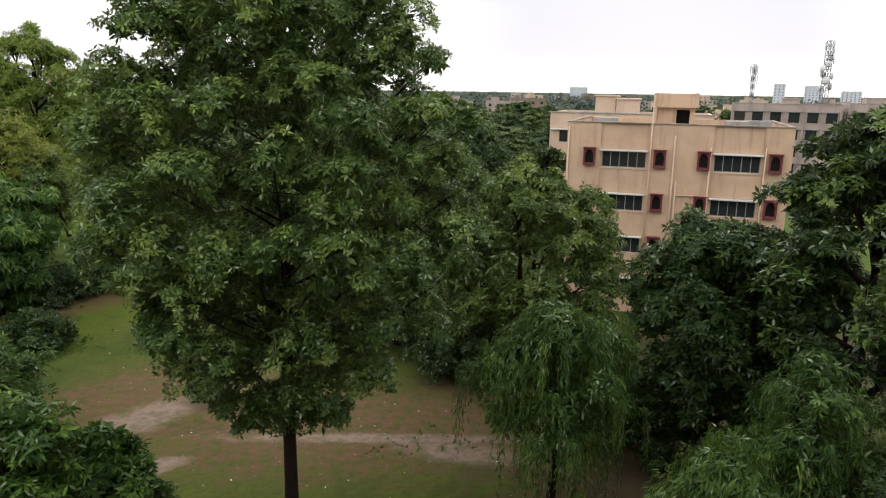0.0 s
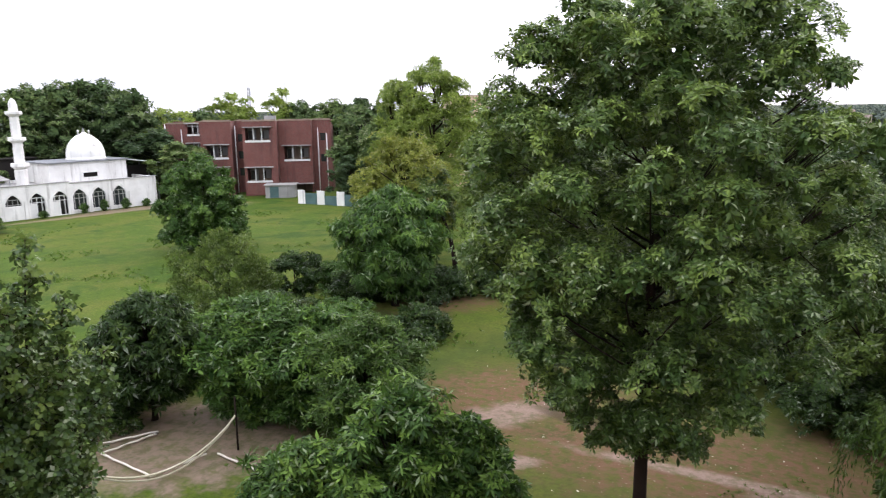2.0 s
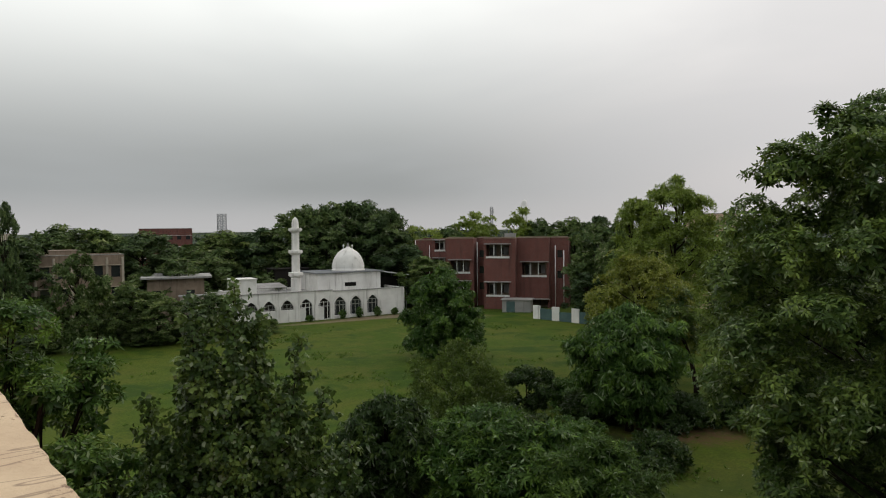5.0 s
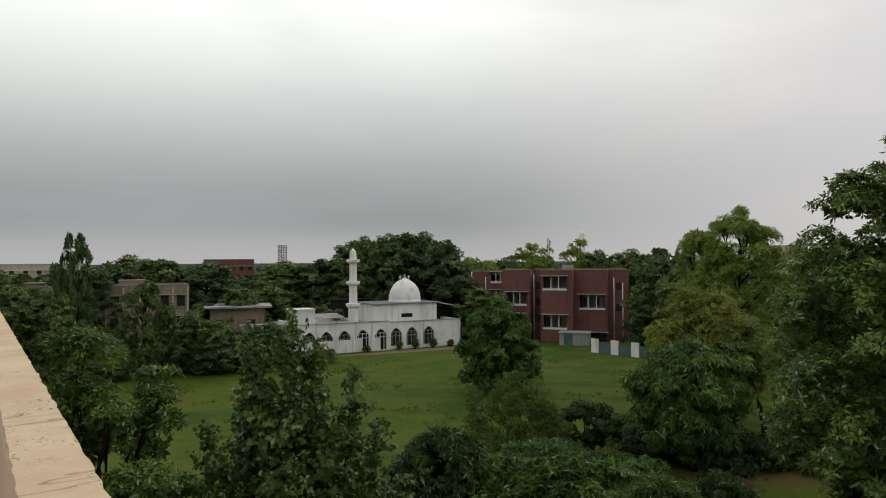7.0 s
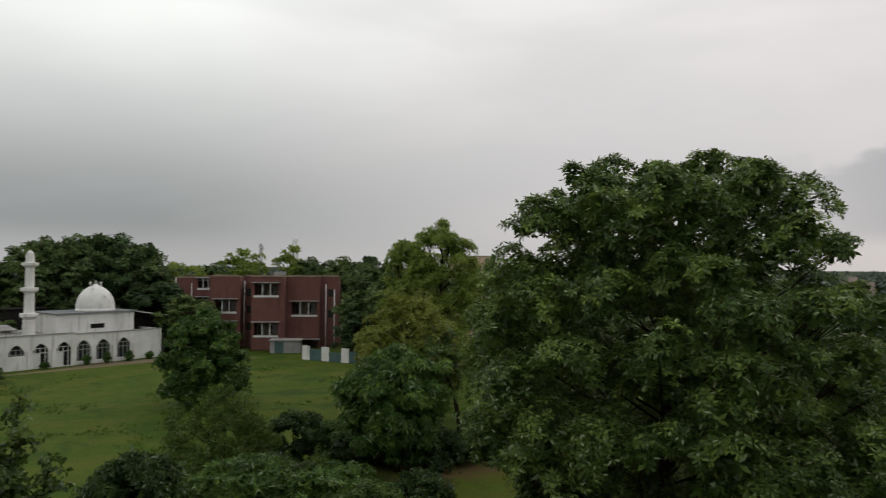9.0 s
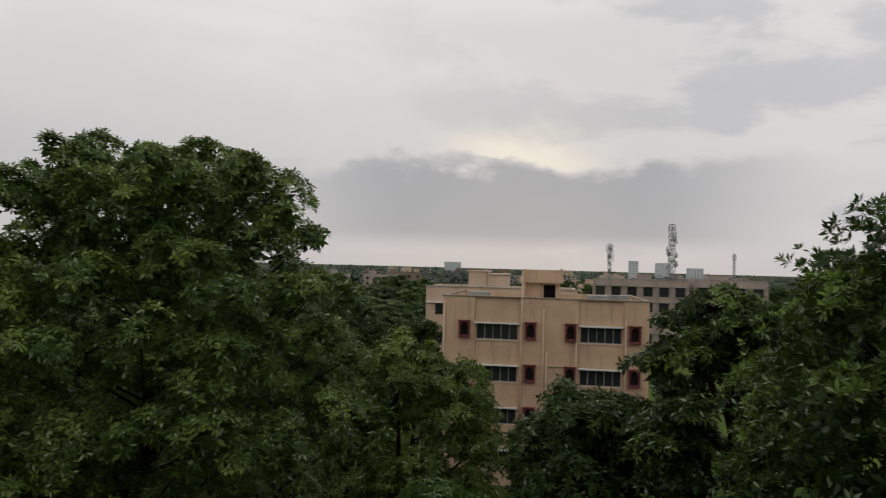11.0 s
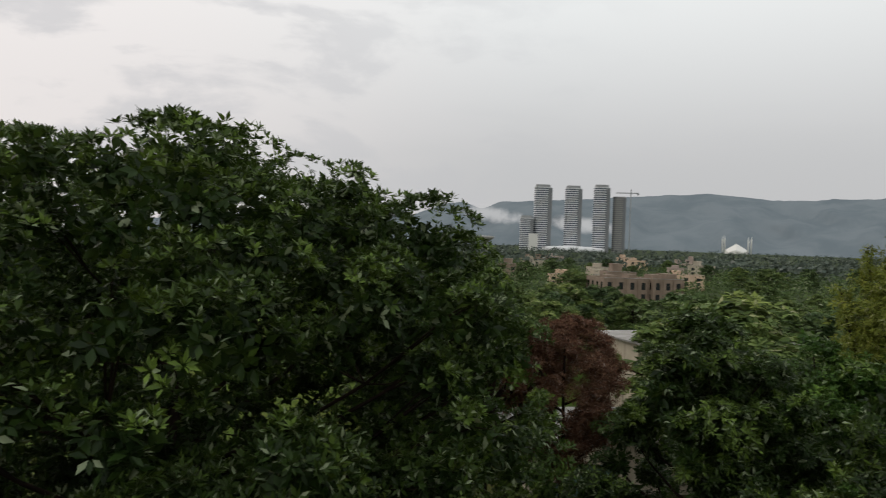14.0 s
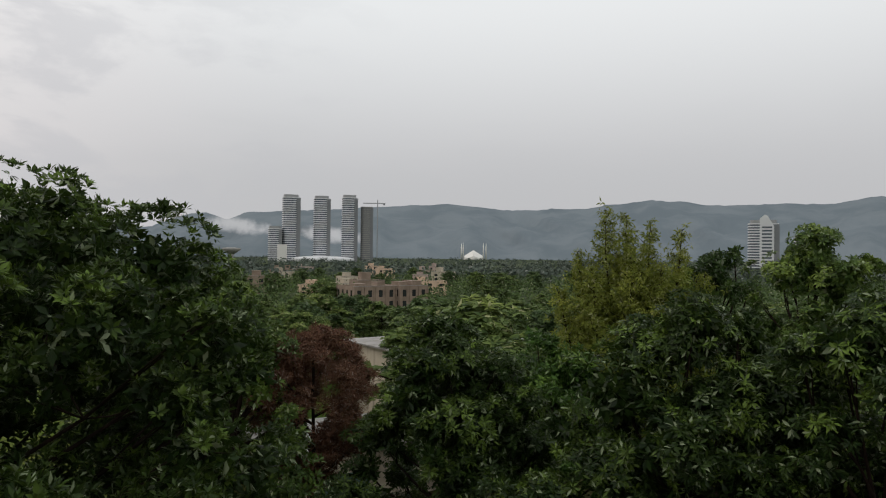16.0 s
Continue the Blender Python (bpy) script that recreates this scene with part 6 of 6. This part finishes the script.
block("apartment_building", pose(189.4, -35.4, 0, 0, 0, -76), 13, 12, 6.9, TAN, "tan flats with roof rooms above the canopy", 2, 4, (1.2, 1.9), tops=((2, 5, 3, 7, 0.5), (8, 10, 2, 6, 0.9)), fins=TAN)
block("apartment_building", pose(191.0, -48.6, 0, 0, 0, -76), 9, 12, 7.0, TAN, "tan flats with boxy roof rooms", 2, 3, (1.2, 1.9), tops=((1.5, 4, 3, 8, 0.9), (5, 8, 2, 8, 1.2)), fins=TAN)

far_kinds = [
    plant("far_tree", (-111, 100), "large dark green tree behind the mosque", "tree", LEAF_FAR_HAZED, 81, 20.5, 6.0, 2.0, "oval", 40, 0.30, 1500, 6, 0.62, 0.24, group="far trees"),
    plant("far_tree", (-101, 112), "large dark green tree behind the mosque", "tree", LEAF_FAR_HAZED, 82, 21.5, 5.6, 2.0, "dome", 36, 0.32, 1400, 6, 0.62, 0.24, group="far trees"),
    plant("far_tree", (-62, 132), "dark tree beside the brick flats", "tree", LEAF_FAR_HAZED, 83, 18.0, 5.4, 1.0, "oval", 34, 0.33, 1300, 6, 0.62, 0.24, group="far trees"),
    plant("far_tree", (-95, 141), "pale green tree over the brick flats", "tree", LEAF_PALE, 84, 18.5, 4.6, 3.0, "dome", 28, 0.35, 1000, 6, 0.62, 0.2, group="far trees"),
]


def again(kind, x, y, high, wide, turn):
    copy_thing(far_kinds[kind], Matrix.Translation((x, y, 0)) @ Matrix.Rotation(turn, 4, "Z") @ Matrix.Diagonal((wide, wide, high, 1)))


rng = random.Random(5)
for az, d, k, hgt, wide in ((-46.8, 150, 0, 20.5, 0.9), (-45.3, 152, 1, 21.5, 0.9), (-43.6, 151, 0, 21.0, 0.9), (-48.0, 156, 1, 20.0, 0.9), (-37.0, 160, 0, 15.5, 0.8), (-69.4, 112, 2, 22.5, 0.45), (-55.5, 106, 0, 6.5, 0.5), (-62.6, 108, 2, 7.0, 0.5), (-48.9, 148, 0, 19, 1.0), (-51.5, 150, 1, 16, 1.0), (-54.5, 152, 0, 15.0, 1.1), (-57.5, 150, 2, 14.5, 1.1), (-60.5, 152, 0, 15, 1.1), (-63.5, 155, 1, 16.2, 1.0), (-66.3, 152, 0, 16.4, 1.1), (-69.3, 128, 1, 14.5, 0.9), (-72, 140, 2, 15.5, 1.1),
                           (-75, 130, 0, 15, 1.1), (-78, 130, 1, 14.5, 1.1), (-46.5, 145, 2, 18.5, 0.9), (-42.0, 150, 1, 19.0, 1.0), (-40.0, 152, 3, 17.5, 1.0), (-38.3, 150, 3, 16.8, 0.8), (-40.2, 142, 0, 12, 0.9), (-38.6, 134, 2, 11.5, 0.8), (-57.2, 104, 2, 7.0, 0.6), (-59.6, 102, 1, 7.5, 0.6), (-61.5, 105, 0, 8.0, 0.6),
                           (-34.9, 165, 3, 21.0, 0.95), (-31.0, 165, 3, 22.0, 0.8), (-29.2, 165, 0, 17.0, 0.8), (-26.8, 150, 0, 17.0, 0.9), (-24.6, 126, 2, 18.5, 1.0), (-23.0, 118, 2, 17.0, 0.9), (-25.8, 118, 2, 9.0, 0.7), (-20.5, 130, 0, 16, 1.0), (-15.0, 110, 0, 14.5, 1.1), (-10.0, 105, 1, 13.8, 1.1),
                           (-58.2, 118, 2, 12.5, 0.8), (-56.0, 140, 1, 12, 0.9), (-60.8, 118, 1, 9.0, 0.7), (-65.0, 101, 2, 14.5, 0.6), (-63.7, 102, 0, 9.0, 0.4), (-70.9, 98, 2, 13.5, 0.6), (-73.0, 98, 0, 12.5, 0.9), (-50.8, 139, 2, 9.4, 0.7)):
    again(k, *polar(az, d), hgt / 20.0, wide * (1.3 if d > 121 else 1.0), rng.uniform(0, 6))
MOSQUE_AT = pose(-95.4, 67.0, 0, 0, 0, math.degrees(math.atan2(28.3, 10.4)))
# low hedge where the field meets the houses
for i in range(26):
    az = -51.5 - i * 0.95 + rng.uniform(-0.3, 0.3)
    again(rng.choice((0, 1, 2, 2)), *polar(az, rng.uniform(102, 112)), rng.uniform(0.06, 0.13), rng.uniform(0.3, 0.6), rng.uniform(0, 6))
for u, hgt in ((8.0, 0.9), (14.3, 1.0), (20.3, 1.5), (23.4, 1.9), (27.0, 1.6), (30.5, 1.2)):
    p = MOSQUE_AT @ Vector((u, -0.9, 0))
    plant("shrub", (p.x, p.y), "small shrub at the foot of the white wall", "bush", LEAF_LUSH, 300 + int(u), hgt, 0.6, 0.05, "oval", 12, 0.4, 160, 6, 0.22, 0.07)
# canopy over the town
for _ in range(95):
    az = rng.uniform(-12, 52)
    d = rng.uniform(95, 420)
    h = rng.uniform(7, 11.5)
    if 24 < az < 42 and d < 165:
        continue
    again(rng.choice((0, 1, 2, 2)), *polar(az, d), h / 20, h / 10 * rng.uniform(0.8, 1.1), rng.uniform(0, 6))
for _ in range(130):
    az = rng.uniform(80, 146)
    d = rng.choice((rng.uniform(42, 130), rng.uniform(130, 420)))
    h = min(15.0 - d * 0.052, rng.uniform(9, 13)) if d < 175 else rng.uniform(7, 10)
    if h < 5 or (97 < az < 112 and 172 < d < 205) or (94 < az < 106 and d < 58):
        continue
    again(rng.choice((0, 1, 2, 2)), *polar(az, d), h / 20, h / 11 * rng.uniform(0.8, 1.1), rng.uniform(0, 6))
for _ in range(40):
    az, d = rng.uniform(-85, -14), rng.uniform(175, 420)
    h = rng.uniform(11, 14.5)
    again(rng.choice((0, 1, 2)), *polar(az, d), h / 20, h / 13 * rng.uniform(0.8, 1.1), rng.uniform(0, 6))

# far woods to the horizon, past counting
gen = np.random.default_rng(7)
count = 5200
azs = np.radians(gen.uniform(-95, 160, count))
ds = 400 * (3000 / 400) ** gen.random(count)
hs = gen.uniform(6, 11, count)
centre = np.stack([ds * np.sin(azs), ds * np.cos(azs), np.zeros(count)], 1)
per = 30
off = unit(gen.normal(size=(count, per, 3)))
off[..., 2] = np.abs(off[..., 2])
wide = (hs * gen.uniform(0.5, 1.3, count))[:, None, None]
pts = centre[:, None] + off * np.concatenate([wide, wide, hs[:, None, None]], 2) * gen.uniform(0.6, 1.0, (count, per, 1))
pts[..., 2] = np.maximum(pts[..., 2], 1.0)
way = unit(gen.normal(size=(count * per, 3)))
size = np.repeat(hs * gen.uniform(0.20, 0.36, count), per)
v, t = leaves(pts.reshape(-1, 3), way, off.reshape(-1, 3), size, size * 0.9)
tagged(tri_mesh("far_woods", v, t, LEAF_HORIZON_HAZED), "unbroken tree canopy reaching the horizon", "woods", kind="stuff")

# nearer woods fill the ground between the town trees
count, per = 1700, 100
side = gen.random(count)
azs = np.radians(np.where(side < 0.45, gen.uniform(78, 152, count), np.where(side < 0.7, gen.uniform(-14, 60, count), gen.uniform(-95, -14, count))))
ds = np.where(side < 0.45, gen.uniform(105, 420, count), np.where(side < 0.7, gen.uniform(150, 420, count), gen.uniform(185, 420, count)))
deg = np.degrees(azs)
open_view = ((deg > 96) & (deg < 112) & (ds < 206) & (ds > 140)) | ((deg > 31) & (deg < 41) & (ds < 175))
azs, ds = azs[~open_view], ds[~open_view]
count = len(ds)
hs = np.where(ds < 150, gen.uniform(4, 7, count), gen.uniform(5, 8.5, count))
centre = np.stack([ds * np.sin(azs), ds * np.cos(azs), np.zeros(count)], 1)
off = unit(gen.normal(size=(count, per, 3)))
off[..., 2] = np.abs(off[..., 2])
wide = (hs * gen.uniform(0.5, 0.9, count))[:, None, None]
pts = centre[:, None] + off * np.concatenate([wide, wide, hs[:, None, None]], 2) * gen.uniform(0.75, 1.0, (count, per, 1))
pts[..., 2] = np.maximum(pts[..., 2], 0.6)
way = unit(gen.normal(size=(count * per, 3)) + off.reshape(-1, 3))
size = gen.uniform(0.55, 1.15, count * per)
v, t = leaves(pts.reshape(-1, 3), way, off.reshape(-1, 3) + [0, 0, 0.6], size, size * 0.6)
tagged(tri_mesh("town_woods", v, t, LEAF_FAR_HAZED), "dense green canopy between the houses", "woods", kind="stuff")

# town houses scattered in the canopy
styles = [(TAN, "tan flat-roofed town house in the trees"), (PEACH_PALE, "peach flat-roofed town house in the trees"), (GREYPINK, "grey flat-roofed town house in the trees"), (CREAM, "weathered cream town house in the trees")]
for i in range(42):
    if i < 26:
        az, d = rng.uniform(9, 46), rng.uniform(300, 1000)
    else:
        az, d = rng.uniform(92, 107), rng.uniform(225, 560)
    mat, lab = styles[i % 4]
    w, h = (rng.uniform(9, 22), rng.uniform(8.0, 12.5)) if i < 26 else (rng.uniform(7, 14), rng.uniform(5.0, 7.6))
    block("town_house", pose(*polar(az, d), 0, 0, 0, -az + rng.uniform(-25, 25)), w, 9, h, mat, lab, 3, max(2, int(w / 4)), (1.5, 1.3), tops=((2, 5, 2, 6, rng.uniform(1.0, 2.4)),), group="town houses", category="house")
for az, d, h, w in ((34.6, 900, 27, 12), (36.6, 1100, 27, 22), (38.9, 1000, 20, 22), (20.0, 1700, 24, 40)):
    block("office_building", pose(*polar(az, d), 0, 0, 0, -az), w, 14, h, TOWER_BAND, "pale office block on the skyline", 8, int(w / 4), (1.3, 1.0), category="building")


# ---- sand court with ropes ----
court = thing("court_marking", pose(0, 0, 0), "pale tape lines pegged round a sand court", "court")
for a, b in (((-25.5, 24.0), (-23.66, 26.07)), ((-24.6, 23.4), (-23.57, 25.84)), ((-24.6, 23.4), (-20.96, 22.4)), ((-20.96, 22.4), (-19.95, 24.8)), ((-19.45, 24.97), (-16.98, 24.2))):
    pts = [Vector((a[0] + (b[0] - a[0]) * i / 8, a[1] + (b[1] - a[1]) * i / 8, 0.12 + 0.02 * math.sin(i * 2.1))) for i in range(9)]
    part("tape", tube_bm(pts, [0.05] * 9, 5), LIME, court)
net = thing("sagging_net", pose(-18.95, 25.8, 0), "slack rope net tied to thin posts", "net")
part("post", tube_bm([(0, 0, -0.2), (0.02, 0, 2.6)], [0.05, 0.04], 8), BARK, net)
part("post", tube_bm([(-2.6, -6.3, -0.2), (-2.65, -6.3, 2.4)], [0.05, 0.04], 8), BARK, net)
for dz in (0.0, 0.22):
    pts = []
    for i in range(15):
        u = i / 14
        pts.append((-2.62 * u, -6.3 * u, 1.7 - dz * math.sin(math.pi * u) - 1.35 * math.sin(math.pi * u) ** 0.8 + 0.1 * u))
    part("rope", tube_bm(pts, [0.045] * 15, 5), ROPE, net)

gen = np.random.default_rng(9)
# fallen leaves and paper scraps lying on the lawn
count = 90
p = np.stack([gen.uniform(-14, 14, count), gen.uniform(23, 46, count), gen.uniform(0.10, 0.14, count)], 1)
way = unit(gen.normal(size=(count, 3)) * [1, 1, 0.15])
size = gen.uniform(0.05, 0.11, count)
v, t = leaves(p, way, np.tile([0.0, 0.0, 1.0], (count, 1)) + gen.normal(0, 0.2, (count, 3)), size, size * 0.7)
tagged(tri_mesh("leaf_litter", v, t, LIME), "pale dry leaves and scraps on the lawn", "litter", kind="stuff")
gen = np.random.default_rng(10)
count = 5000
p = np.stack([gen.uniform(-24, 24, count), gen.uniform(24, 52, count), np.full(count, 0.02)], 1)
patchy = np.array([noise.noise((float(a) * 0.3, float(b) * 0.3, 4.0)) for a, b in p[:, :2]])
p = p[patchy > 0.32]
v, t = rosettes(gen, p, unit(gen.normal(0, 0.25, p.shape) + [0, 0, 1.0]), 8, 0.16, 0.03, 38, 0.0)
tagged(tri_mesh("lawn_tufts", v, t, LEAF_GRASS), "short uneven grass tufts on the lawn", "grass", kind="stuff")
# rank weeds in drifts over the field
gen = np.random.default_rng(13)
count = 9000
az, d = np.radians(gen.uniform(-72, -14, count)), np.sqrt(gen.uniform(44.0 ** 2, 112.0 ** 2, count))
p = np.stack([d * np.sin(az), d * np.cos(az), np.full(count, 0.02)], 1)
drift = np.array([noise.noise((float(a) * 0.11, float(b) * 0.11, 8.0)) + 0.5 * noise.noise((float(a) * 0.4, float(b) * 0.4, 2.0)) for a, b in p[:, :2]])
inside = (p[:, 0] - MOSQUE_AT.translation.x) * -0.94 + (p[:, 1] - MOSQUE_AT.translation.y) * 0.345 < -4.0
keep = (drift > 0.30) & inside
p = p[keep]
v, t = rosettes(gen, p, unit(gen.normal(0, 0.3, p.shape) + [0, 0, 1.0]), 7, 0.30, 0.07, 48, 0.05)
tagged(tri_mesh("field_weeds", v, t, LEAF_GRASS), "rank green weeds in drifts over the field", "weeds", kind="stuff")
